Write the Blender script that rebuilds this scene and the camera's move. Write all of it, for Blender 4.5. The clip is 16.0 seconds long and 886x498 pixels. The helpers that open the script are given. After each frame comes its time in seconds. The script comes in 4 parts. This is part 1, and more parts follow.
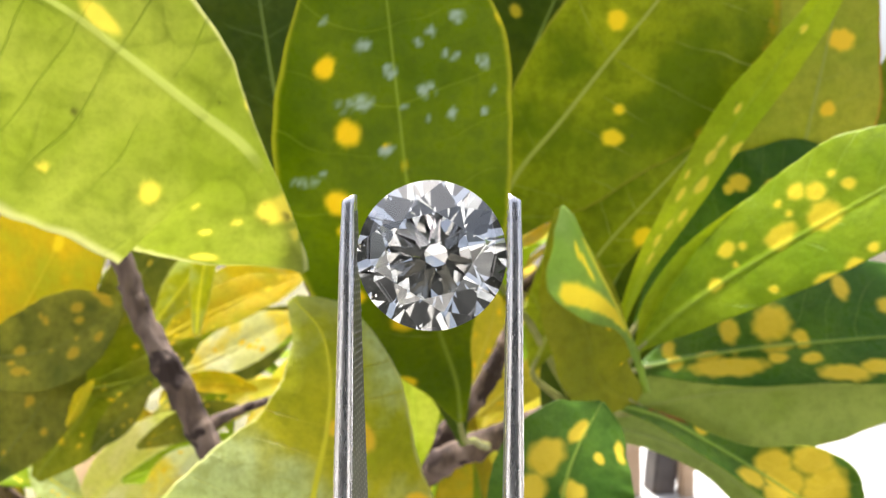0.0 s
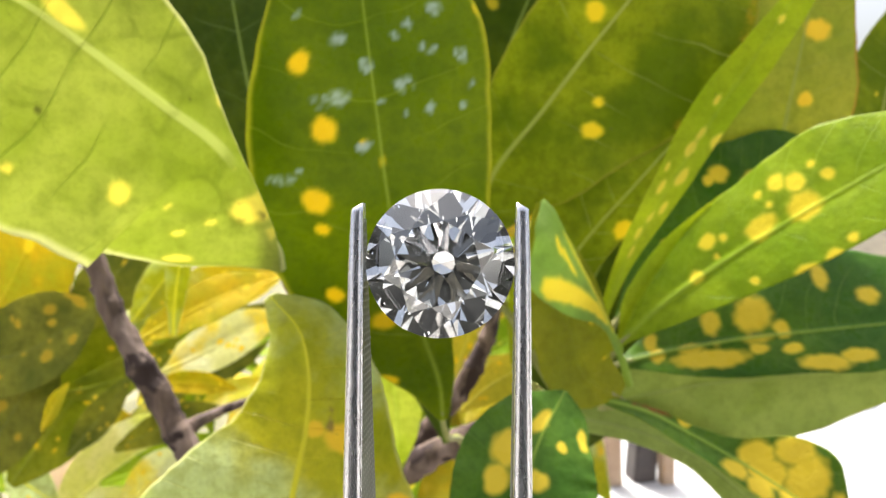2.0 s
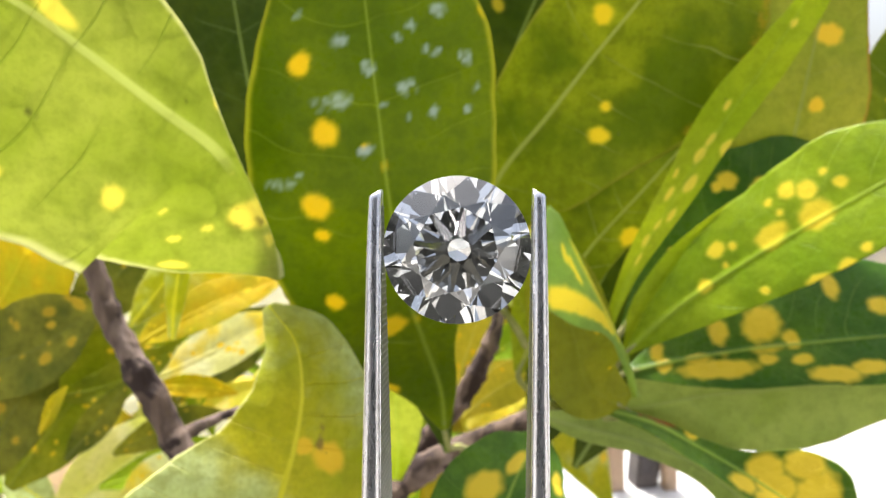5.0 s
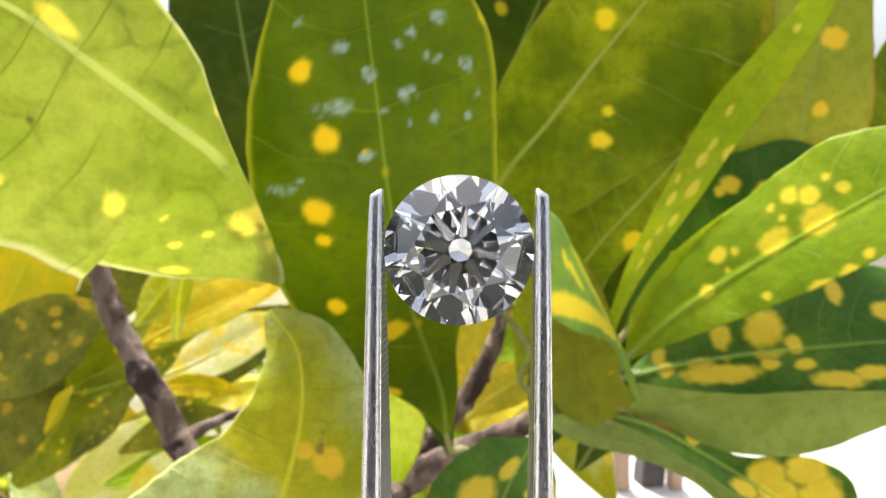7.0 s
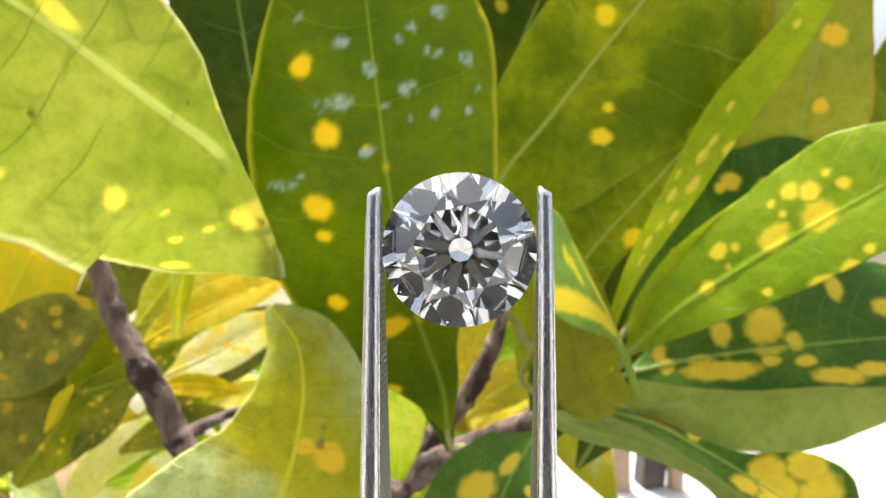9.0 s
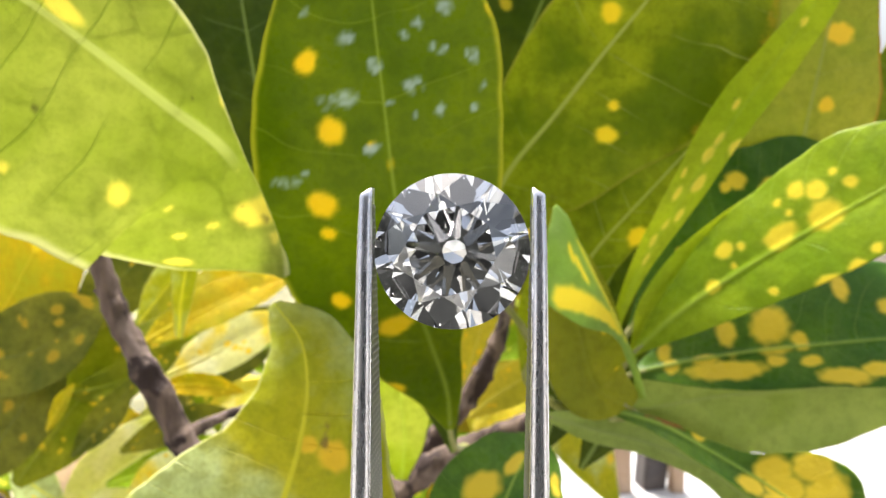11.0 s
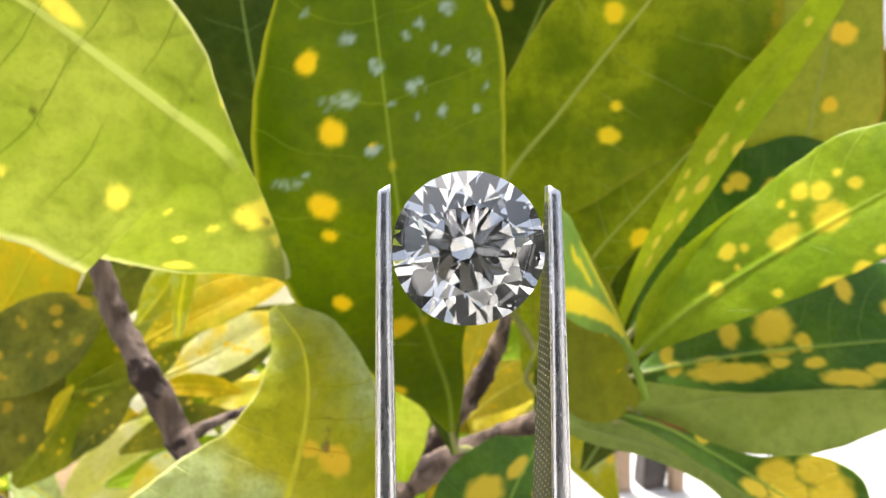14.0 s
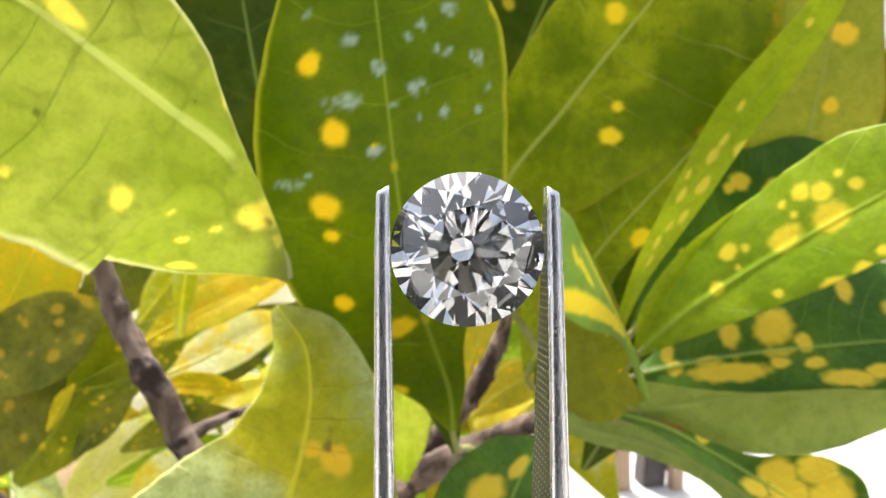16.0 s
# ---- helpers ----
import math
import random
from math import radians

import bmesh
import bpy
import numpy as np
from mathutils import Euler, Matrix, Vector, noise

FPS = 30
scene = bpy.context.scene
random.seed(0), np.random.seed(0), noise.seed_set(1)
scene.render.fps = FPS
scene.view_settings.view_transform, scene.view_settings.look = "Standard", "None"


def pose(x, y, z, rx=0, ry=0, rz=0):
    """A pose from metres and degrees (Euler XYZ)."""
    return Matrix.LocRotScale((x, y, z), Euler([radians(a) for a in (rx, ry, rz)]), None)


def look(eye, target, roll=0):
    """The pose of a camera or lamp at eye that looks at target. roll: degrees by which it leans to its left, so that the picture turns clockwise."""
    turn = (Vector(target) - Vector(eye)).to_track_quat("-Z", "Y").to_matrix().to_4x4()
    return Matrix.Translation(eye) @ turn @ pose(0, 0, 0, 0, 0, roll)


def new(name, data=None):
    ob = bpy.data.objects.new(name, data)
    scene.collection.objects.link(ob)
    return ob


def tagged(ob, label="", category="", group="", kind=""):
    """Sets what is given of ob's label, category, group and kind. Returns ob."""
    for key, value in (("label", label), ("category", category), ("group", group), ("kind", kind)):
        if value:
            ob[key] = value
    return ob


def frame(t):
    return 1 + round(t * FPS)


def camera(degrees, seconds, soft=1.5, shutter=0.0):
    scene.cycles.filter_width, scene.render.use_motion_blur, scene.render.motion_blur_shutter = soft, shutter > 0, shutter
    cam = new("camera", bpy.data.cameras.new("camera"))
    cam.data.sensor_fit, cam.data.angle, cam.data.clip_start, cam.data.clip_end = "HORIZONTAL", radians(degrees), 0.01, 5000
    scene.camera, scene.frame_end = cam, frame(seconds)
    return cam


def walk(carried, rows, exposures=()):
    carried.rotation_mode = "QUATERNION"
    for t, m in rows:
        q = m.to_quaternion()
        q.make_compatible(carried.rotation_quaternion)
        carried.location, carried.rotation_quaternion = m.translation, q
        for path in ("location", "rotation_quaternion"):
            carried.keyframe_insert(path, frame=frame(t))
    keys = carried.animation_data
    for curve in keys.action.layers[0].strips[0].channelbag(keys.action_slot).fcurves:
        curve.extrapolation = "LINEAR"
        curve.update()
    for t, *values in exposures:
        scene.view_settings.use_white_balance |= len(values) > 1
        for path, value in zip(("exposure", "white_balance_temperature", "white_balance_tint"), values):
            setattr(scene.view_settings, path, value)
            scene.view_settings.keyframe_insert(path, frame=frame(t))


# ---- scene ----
cam = camera(61.9, 16.0, soft=1.35)
cam.data.dof.use_dof = True
cam.data.dof.focus_distance, cam.data.dof.aperture_fstop = 0.037, 108.0
ROWS = [
    (0, (0.00347, 0.00400, 0.60257), (0.00134, 0.10336, 0.59150), 0.52),
    (0.5, (0.00323, 0.00403, 0.60260), (0.00184, 0.10342, 0.59166), 0.18),
    (1, (0.00333, 0.00672, 0.60298), (0.00289, 0.10610, 0.59183), -0.09),
    (1.5, (0.00342, 0.00922, 0.60331), (0.00404, 0.10858, 0.59208), -0.44),
    (2, (0.00331, 0.00584, 0.60285), (0.00399, 0.10512, 0.59092), -0.19),
    (2.2, (0.00779, 0.00009, 0.59338), (0.00760, 0.10009, 0.58687), -0.72),
    (2.5, (0.01001, 0.00032, 0.59498), (0.00823, 0.09998, 0.58698), -0.59),
    (3, (0.00863, -0.00074, 0.59388), (0.00882, 0.09898, 0.58635), -0.82),
    (3.2, (0.00592, 0.00219, 0.59630), (0.00571, 0.10219, 0.58856), -0.31),
    (3.3, (0.01082, 0.00703, 0.59827), (0.01020, 0.10703, 0.58860), -1.06),
    (3.5, (0.00526, 0.00342, 0.59929), (0.00434, 0.10296, 0.58974), 0.30),
    (3.7, (0.00616, 0.00208, 0.59558), (0.00559, 0.10208, 0.58854), -0.10),
    (4, (0.00331, 0.00536, 0.60277), (0.00181, 0.10473, 0.59166), 0.81),
    (4.2, (0.00712, 0.00956, 0.59871), (0.00596, 0.10956, 0.59073), -0.18),
    (4.5, (0.00333, 0.00616, 0.60288), (0.00268, 0.10550, 0.59145), 0.43),
    (5, (0.00341, 0.00862, 0.60323), (0.00364, 0.10795, 0.59163), 0.20),
    (5.5, (0.00351, 0.00861, 0.60336), (0.00364, 0.10793, 0.59173), 0.21),
    (6, (0.00376, 0.00858, 0.60368), (0.00364, 0.10790, 0.59197), 0.24),
    (6.5, (0.00406, 0.00855, 0.60406), (0.00363, 0.10785, 0.59226), 0.27),
    (7, (0.00431, 0.00852, 0.60438), (0.00363, 0.10782, 0.59250), 0.30),
    (7.5, (0.00441, 0.00851, 0.60451), (0.00363, 0.10780, 0.59260), 0.31),
    (8, (0.00423, 0.00785, 0.60398), (0.00351, 0.10718, 0.59243), 0.22),
    (8.5, (0.00389, 0.00802, 0.60414), (0.00342, 0.10731, 0.59223), 0.23),
    (9, (0.00423, 0.00839, 0.60349), (0.00354, 0.10770, 0.59181), 0.25),
    (9.5, (0.00416, 0.00846, 0.60342), (0.00346, 0.10777, 0.59176), 0.27),
    (10, (0.00399, 0.00863, 0.60327), (0.00327, 0.10795, 0.59164), 0.31),
    (10.5, (0.00380, 0.00884, 0.60308), (0.00303, 0.10816, 0.59151), 0.35),
    (11, (0.00363, 0.00901, 0.60293), (0.00284, 0.10834, 0.59139), 0.39),
    (11.5, (0.00356, 0.00908, 0.60286), (0.00276, 0.10841, 0.59134), 0.41),
    (12, (0.00376, 0.00990, 0.60311), (0.00274, 0.10923, 0.59153), 0.38),
    (12.5, (0.00339, 0.00902, 0.60300), (0.00259, 0.10835, 0.59149), 0.37),
    (13, (0.00386, 0.00949, 0.60350), (0.00305, 0.10879, 0.59174), 0.40),
    (13.5, (0.00319, 0.00880, 0.60303), (0.00252, 0.10813, 0.59151), 0.35),
    (14, (0.00320, 0.00997, 0.60338), (0.00252, 0.10928, 0.59164), 0.36),
    (14.5, (0.00253, 0.00924, 0.60318), (0.00211, 0.10855, 0.59142), 0.38),
    (15, (0.00328, 0.00983, 0.60399), (0.00255, 0.10910, 0.59195), 0.42),
    (15.5, (0.00263, 0.00902, 0.60337), (0.00212, 0.10832, 0.59156), 0.42),
    (16, (0.00295, 0.00970, 0.60370), (0.00227, 0.10898, 0.59175), 0.40),
]
walk(cam, [(t, look(eye, target, roll)) for t, eye, target, roll in ROWS])
SUN_TURN, SUN_HEIGHT = -24.0, 66.0


# ---- world and light ----
def make_world():
    world = bpy.data.worlds.new("sky")
    scene.world = world
    world.use_nodes = True
    nodes, links = world.node_tree.nodes, world.node_tree.links
    sky = nodes.new("ShaderNodeTexSky")
    sky.sky_type, sky.sun_disc = "NISHITA", False
    sky.sun_elevation, sky.sun_rotation = radians(SUN_HEIGHT), radians(SUN_TURN)
    sky.dust_density, sky.air_density, sky.ozone_density = 7.0, 1.0, 0.6
    nodes["Background"].inputs["Strength"].default_value = 0.15
    haze = nodes.new("ShaderNodeHueSaturation")
    haze.inputs["Saturation"].default_value = 0.55
    links.new(sky.outputs[0], haze.inputs["Color"])
    links.new(haze.outputs[0], nodes["Background"].inputs["Color"])
    lamp = bpy.data.lights.new("sun", "SUN")
    lamp.energy, lamp.angle, lamp.color = 4.8, radians(8), (1.0, 0.95, 0.86)
    sun = new("sun", lamp)
    a, h = radians(SUN_TURN), radians(SUN_HEIGHT)
    way = Vector((math.sin(a) * math.cos(h), math.cos(a) * math.cos(h), math.sin(h)))
    sun.matrix_basis = look(way * 5, (0, 0, 0))
    scene.view_settings.exposure = 1.0


make_world()


# ---- materials ----
class Nodes:
    """Short hand for building node materials."""

    def __init__(self, name):
        self.mat = bpy.data.materials.new(name)
        self.mat.use_nodes = True
        self.tree = self.mat.node_tree
        self.tree.nodes.clear()
        self.out = self.tree.nodes.new("ShaderNodeOutputMaterial")

    def add(self, kind, settings=None, **inputs):
        n = self.tree.nodes.new(kind)
        for key, value in (settings or {}).items():
            setattr(n, key, value)
        for key, value in inputs.items():
            self.put(n, key.replace("_", " "), value)
        return n

    def put(self, n, key, value):
        slot = n.inputs[int(key[1:])] if key[0] == "i" and key[1:].isdigit() else n.inputs[key]
        if isinstance(value, bpy.types.NodeSocket):
            self.tree.links.new(value, slot)
        else:
            slot.default_value = value

    def math(self, op, a, b=0.0, c=0.0):
        return self.add("ShaderNodeMath", {"operation": op}, i0=a, i1=b, i2=c).outputs[0]

    def mix(self, f, a, b):
        n = self.add("ShaderNodeMix", {"data_type": "RGBA"})
        self.put(n, "i0", f), self.put(n, "i6", a), self.put(n, "i7", b)
        return n.outputs[2]

    def noise(self, scale, detail=3.0, where=None, rough=0.55):
        n = self.add("ShaderNodeTexNoise", Scale=scale, Detail=detail, Roughness=rough)
        self.put(n, "Vector", where or self.place())
        return n.outputs["Fac"]

    def place(self):
        return self.add("ShaderNodeTexCoord").outputs["Object"]

    def ramp(self, f, low, high):
        return self.add("ShaderNodeMapRange", {"interpolation_type": "SMOOTHSTEP"}, Value=f, From_Min=low, From_Max=high).outputs[0]

    def done(self, shader):
        self.tree.links.new(shader, self.out.inputs["Surface"])
        return self.mat


def rgb(r, g, b):
    return (r, g, b, 1.0)


def leaf_material(name, base, second, spot, vein, glow=0.35, rough=0.38, vein_amount=0.5, margin=None, mottle=0.34, bump=0.42, side_vein=None, warm=0.35, patch=None, patch_from=0.46, mark=(0.50, 0.62, 0.74), sweep=1.3, stray=1.9, net_amount=0.10, net_scale=330.0, margin_at=0.975, rib_from=0.0, net_line=0.09, spec=0.22, rib_wide=1.0):
    n = Nodes(name)
    base, second = [(min(1, c[0] * 1.05), c[1], c[2]) for c in (base, second)]
    at = n.add("ShaderNodeAttribute", {"attribute_name": "blade"})
    sep = n.add("ShaderNodeSeparateXYZ", Vector=at.outputs["Vector"])
    u, v, near = sep.outputs
    spots = n.add("ShaderNodeAttribute", {"attribute_name": "spot"}).outputs["Fac"]
    marks = n.add("ShaderNodeAttribute", {"attribute_name": "residue"}).outputs["Fac"]
    big, fine = n.noise(55, 4), n.noise(420, 3)
    side = n.math("ABSOLUTE", v)
    wander = n.math("MULTIPLY", n.math("SUBTRACT", n.noise(42, 2), 0.5), stray)
    # side veins sweep forward from the midrib
    run = n.math("ADD", n.math("SUBTRACT", n.math("MULTIPLY", u, 11.0), n.math("MULTIPLY", n.math("POWER", side, 1.2), sweep)), wander)
    tooth = n.math("ABSOLUTE", n.math("SUBTRACT", n.math("FRACT", run), 0.5))
    lateral = n.math("SUBTRACT", 1.0, n.ramp(tooth, 0.0, 0.03))
    lateral = n.math("MULTIPLY", lateral, n.ramp(n.noise(75, 2), 0.40, 0.62))
    net = n.add("ShaderNodeTexVoronoi", {"feature": "DISTANCE_TO_EDGE"}, Scale=net_scale)
    n.put(net, "Vector", n.add("ShaderNodeVectorMath", {"operation": "ADD"}, i0=n.place(), i1=n.add("ShaderNodeVectorMath", {"operation": "SCALE"}, i0=n.add("ShaderNodeTexNoise", Scale=190.0, Detail=2.0).outputs["Color"], Scale=0.0016).outputs[0]).outputs[0])
    mesh = n.math("SUBTRACT", 1.0, n.ramp(net.outputs["Distance"], 0.0, net_line))
    mesh = n.math("MULTIPLY", mesh, n.ramp(n.noise(85, 2), 0.42, 0.62))
    rib = n.math("SUBTRACT", 1.0, n.ramp(near, 0.28 * rib_wide, 0.62 * rib_wide))
    if rib_from:
        rib = n.math("MULTIPLY", rib, n.ramp(u, rib_from - 0.05, rib_from + 0.04))
    colour = n.mix(n.ramp(big, 0.5 - mottle / 2, 0.5 + mottle / 2), rgb(*base), rgb(*second))
    if patch:
        colour = n.mix(n.math("MULTIPLY", n.ramp(n.noise(38, 5, n.add("ShaderNodeMapping", Vector=n.place(), Location=(3, 1, 2)).outputs[0]), patch_from, patch_from + 0.16), 0.8), colour, rgb(*patch))
    colour = n.mix(n.math("MULTIPLY", n.ramp(fine, 0.4, 0.7), 0.4), colour, rgb(*[c * 0.6 for c in base]))
    colour = n.mix(n.math("MULTIPLY", n.ramp(n.noise(1500, 3), 0.46, 0.66), 0.22), colour, rgb(*[c * 0.62 for c in base]))
    colour = n.mix(n.math("MULTIPLY", mesh, net_amount * vein_amount), colour, rgb(*(side_vein or vein)))
    colour = n.mix(n.math("MULTIPLY", lateral, vein_amount * 0.8), colour, rgb(*(side_vein or vein)))
    colour = n.mix(spots, colour, rgb(*spot))
    colour = n.mix(n.math("MULTIPLY", rib, min(1.0, vein_amount * 1.4)), colour, rgb(*vein))
    if margin:
        brim = n.ramp(n.math("ADD", side, n.math("MULTIPLY", n.noise(160, 3), 0.05)), margin_at, margin_at + 0.055)
        colour = n.mix(n.math("MULTIPLY", brim, 0.85), colour, rgb(*margin))
    speck = n.ramp(n.noise(900, 2), 0.72, 0.8)
    colour = n.mix(n.math("MULTIPLY", speck, 0.4), colour, rgb(0.10, 0.08, 0.04))
    colour = n.mix(n.math("MULTIPLY", marks, 0.75), colour, rgb(*mark))
    relief = n.math("ADD", n.math("MULTIPLY", lateral, -0.35), n.math("MULTIPLY", big, 1.6))
    relief = n.math("ADD", relief, n.math("MULTIPLY", mesh, -0.6 * net_amount))
    relief = n.math("ADD", relief, n.math("MULTIPLY", fine, 0.45))
    relief = n.math("ADD", relief, n.math("MULTIPLY", n.noise(170, 3), 0.9))
    bumped = n.add("ShaderNodeBump", Strength=bump, Distance=0.0008, Height=relief).outputs[0]
    gloss = n.math("ADD", rough, n.math("MULTIPLY", n.math("SUBTRACT", fine, 0.5), 0.25))
    skin = n.add("ShaderNodeBsdfPrincipled", Base_Color=colour, Roughness=gloss, Normal=bumped, Specular_IOR_Level=spec)
    hue = n.add("ShaderNodeMix", {"data_type": "RGBA", "blend_type": "MULTIPLY"})
    n.put(hue, "i0", 1.0), n.put(hue, "i6", colour), n.put(hue, "i7", rgb(1.0, 1.0, warm))
    lit = n.add("ShaderNodeGamma", Color=hue.outputs[2], Gamma=0.6).outputs[0]
    through_light = n.add("ShaderNodeBsdfTranslucent", Color=lit, Normal=bumped)
    both = n.add("ShaderNodeMixShader", i0=glow, i1=skin.outputs[0], i2=through_light.outputs[0])
    return n.done(both.outputs[0])


YEL = (0.90, 0.66, 0.015)
UNDER_PALE = leaf_material("pale_leaf_underside", (0.285, 0.375, 0.04), (0.40, 0.475, 0.095), (0.82, 0.72, 0.13), (0.52, 0.58, 0.20), 0.6, 0.55, 0.7, (0.70, 0.70, 0.40), side_vein=(0.19, 0.30, 0.035), warm=0.72, mark=(0.07, 0.06, 0.03), bump=0.75, sweep=0.25, stray=1.3, net_amount=0.30, net_scale=170.0, net_line=0.045, margin_at=0.955, rib_from=0.30, rib_wide=1.7)
DEEP = leaf_material("deep_green_leaf", (0.098, 0.172, 0.001), (0.168, 0.252, 0.002), YEL, (0.34, 0.44, 0.04), 0.3, 0.3, 0.45, (0.50, 0.50, 0.03), sweep=0.6, margin_at=0.965, spec=0.12)
OLIVE = leaf_material("olive_leaf", (0.13, 0.20, 0.004), (0.31, 0.385, 0.012), (0.92, 0.72, 0.03), (0.44, 0.47, 0.11), 0.3, 0.4, 0.75, (0.36, 0.34, 0.04), patch=(0.42, 0.47, 0.015), patch_from=0.47, mottle=0.30, net_amount=0.05, mark=(0.48, 0.34, 0.02), spec=0.14, sweep=0.7, stray=1.0)
OLIVE_RED = leaf_material("red_edged_leaf", (0.32, 0.40, 0.03), (0.46, 0.48, 0.05), (0.92, 0.66, 0.05), (0.36, 0.40, 0.10), 0.3, 0.5, 0.5, (0.55, 0.16, 0.02))
# darker copy of the olive leaf, with the inner shade put into its colour
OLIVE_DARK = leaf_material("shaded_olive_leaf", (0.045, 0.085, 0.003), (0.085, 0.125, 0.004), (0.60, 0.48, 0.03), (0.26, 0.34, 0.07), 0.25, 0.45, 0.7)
FRESH = leaf_material("fresh_green_leaf", (0.38, 0.54, 0.008), (0.50, 0.62, 0.015), (0.95, 0.80, 0.08), (0.36, 0.50, 0.04), 0.35, 0.4, 0.15)
MINT = leaf_material("pale_mint_leaf", (0.28, 0.47, 0.10), (0.54, 0.72, 0.38), (0.95, 0.80, 0.08), (0.42, 0.55, 0.10), 0.5, 0.3, 0.3, (0.30, 0.42, 0.05))
YOUNG = leaf_material("young_leaf", (0.44, 0.58, 0.03), (0.62, 0.72, 0.16), (0.9, 0.8, 0.1), (0.6, 0.75, 0.15), 0.6, 0.45, 0.3)
LIME = leaf_material("lime_leaf", (0.215, 0.365, 0.004), (0.32, 0.455, 0.010), (0.92, 0.76, 0.05), (0.42, 0.54, 0.06), 0.4, 0.4, 0.35)
DARK = leaf_material("dark_blotched_leaf", (0.045, 0.13, 0.012), (0.11, 0.22, 0.025), (0.76, 0.58, 0.05), (0.30, 0.42, 0.06), 0.25, 0.3, 0.5)
UNDER_DULL = leaf_material("dull_leaf_underside", (0.31, 0.42, 0.085), (0.39, 0.50, 0.12), YEL, (0.33, 0.40, 0.12), 0.25, 0.6, 0.5, patch=(0.30, 0.40, 0.06), patch_from=0.52)
# margin and mint patch put a lit rim and whitish sheen into the colour
YELLOWISH = leaf_material("yellowing_leaf", (0.46, 0.52, 0.02), (0.62, 0.60, 0.03), (1.0, 0.72, 0.06), (0.85, 0.80, 0.06), 0.5, 0.33, 0.75, (0.80, 0.80, 0.40), patch=(0.72, 0.84, 0.50), patch_from=0.44, mark=(0.22, 0.12, 0.07), bump=0.8, sweep=0.5, stray=0.9, net_amount=0.14, net_scale=260.0)
YELLOW = leaf_material("yellow_leaf", (0.48, 0.45, 0.03), (0.62, 0.52, 0.04), (0.80, 0.55, 0.02), (0.6, 0.55, 0.1), 0.4, 0.45, 0.4)
YELLOW_BACK = leaf_material("golden_leaf", (0.80, 0.64, 0.03), (0.55, 0.58, 0.05), (0.90, 0.72, 0.06), (0.75, 0.65, 0.15), 0.6, 0.5, 0.4, patch=(0.88, 0.82, 0.40), patch_from=0.50)
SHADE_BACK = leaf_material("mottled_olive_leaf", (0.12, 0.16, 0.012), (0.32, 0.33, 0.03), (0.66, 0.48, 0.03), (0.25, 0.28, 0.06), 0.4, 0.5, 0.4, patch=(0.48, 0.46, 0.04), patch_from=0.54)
CURLED = leaf_material("curled_olive_leaf", (0.25, 0.29, 0.008), (0.38, 0.40, 0.012), YEL, (0.34, 0.38, 0.03), 0.35, 0.45, 0.12, mottle=0.3)
GOLD = leaf_material("bright_golden_leaf", (0.74, 0.56, 0.010), (0.52, 0.50, 0.015), (0.92, 0.74, 0.03), (0.80, 0.66, 0.05), 0.5, 0.5, 0.4, patch=(0.46, 0.50, 0.02), patch_from=0.52)
SPOT_GREEN = leaf_material("spotted_green_leaf", (0.20, 0.27, 0.01), (0.36, 0.40, 0.02), (0.82, 0.62, 0.03), (0.30, 0.34, 0.05), 0.45, 0.5, 0.4, patch=(0.50, 0.48, 0.04), patch_from=0.54)
CREAM = leaf_material("cream_mottled_leaf", (0.76, 0.80, 0.40), (0.86, 0.74, 0.06), (0.90, 0.66, 0.03), (0.74, 0.70, 0.26), 0.5, 0.45, 0.4, patch=(0.88, 0.90, 0.74), patch_from=0.47, mottle=0.16)
PALE_LIME = leaf_material("pale_lime_leaf", (0.68, 0.74, 0.16), (0.80, 0.80, 0.40), (0.86, 0.78, 0.20), (0.80, 0.80, 0.40), 0.6, 0.5, 0.5, patch=(0.88, 0.86, 0.62), patch_from=0.50)
DARK_WORN = leaf_material("worn_dark_leaf", (0.045, 0.13, 0.012), (0.13, 0.24, 0.02), (0.84, 0.64, 0.05), (0.32, 0.46, 0.06), 0.25, 0.3, 0.6, (0.30, 0.40, 0.03), mark=(0.30, 0.07, 0.02))
DRY = leaf_material("dry_leaf", (0.72, 0.58, 0.44), (0.82, 0.70, 0.56), (0.5, 0.35, 0.2), (0.6, 0.5, 0.36), 0.6, 0.7, 0.4, warm=0.8)


def bark_material():
    n = Nodes("bark")
    p = n.add("ShaderNodeMapping", Vector=n.place(), Scale=(1, 1, 0.35)).outputs[0]
    a, b = n.noise(260, 5, p), n.noise(60, 3)
    colour = n.mix(n.ramp(a, 0.3, 0.7), rgb(0.045, 0.026, 0.018), rgb(0.20, 0.135, 0.10))
    colour = n.mix(n.ramp(b, 0.5, 0.70), colour, rgb(0.30, 0.22, 0.185))
    colour = n.mix(n.ramp(n.noise(110, 3), 0.53, 0.58), colour, rgb(0.035, 0.018, 0.014))
    bumped = n.add("ShaderNodeBump", Strength=1.0, Distance=0.002, Height=a).outputs[0]
    return n.done(n.add("ShaderNodeBsdfPrincipled", Base_Color=colour, Roughness=0.8, Normal=bumped).outputs[0])


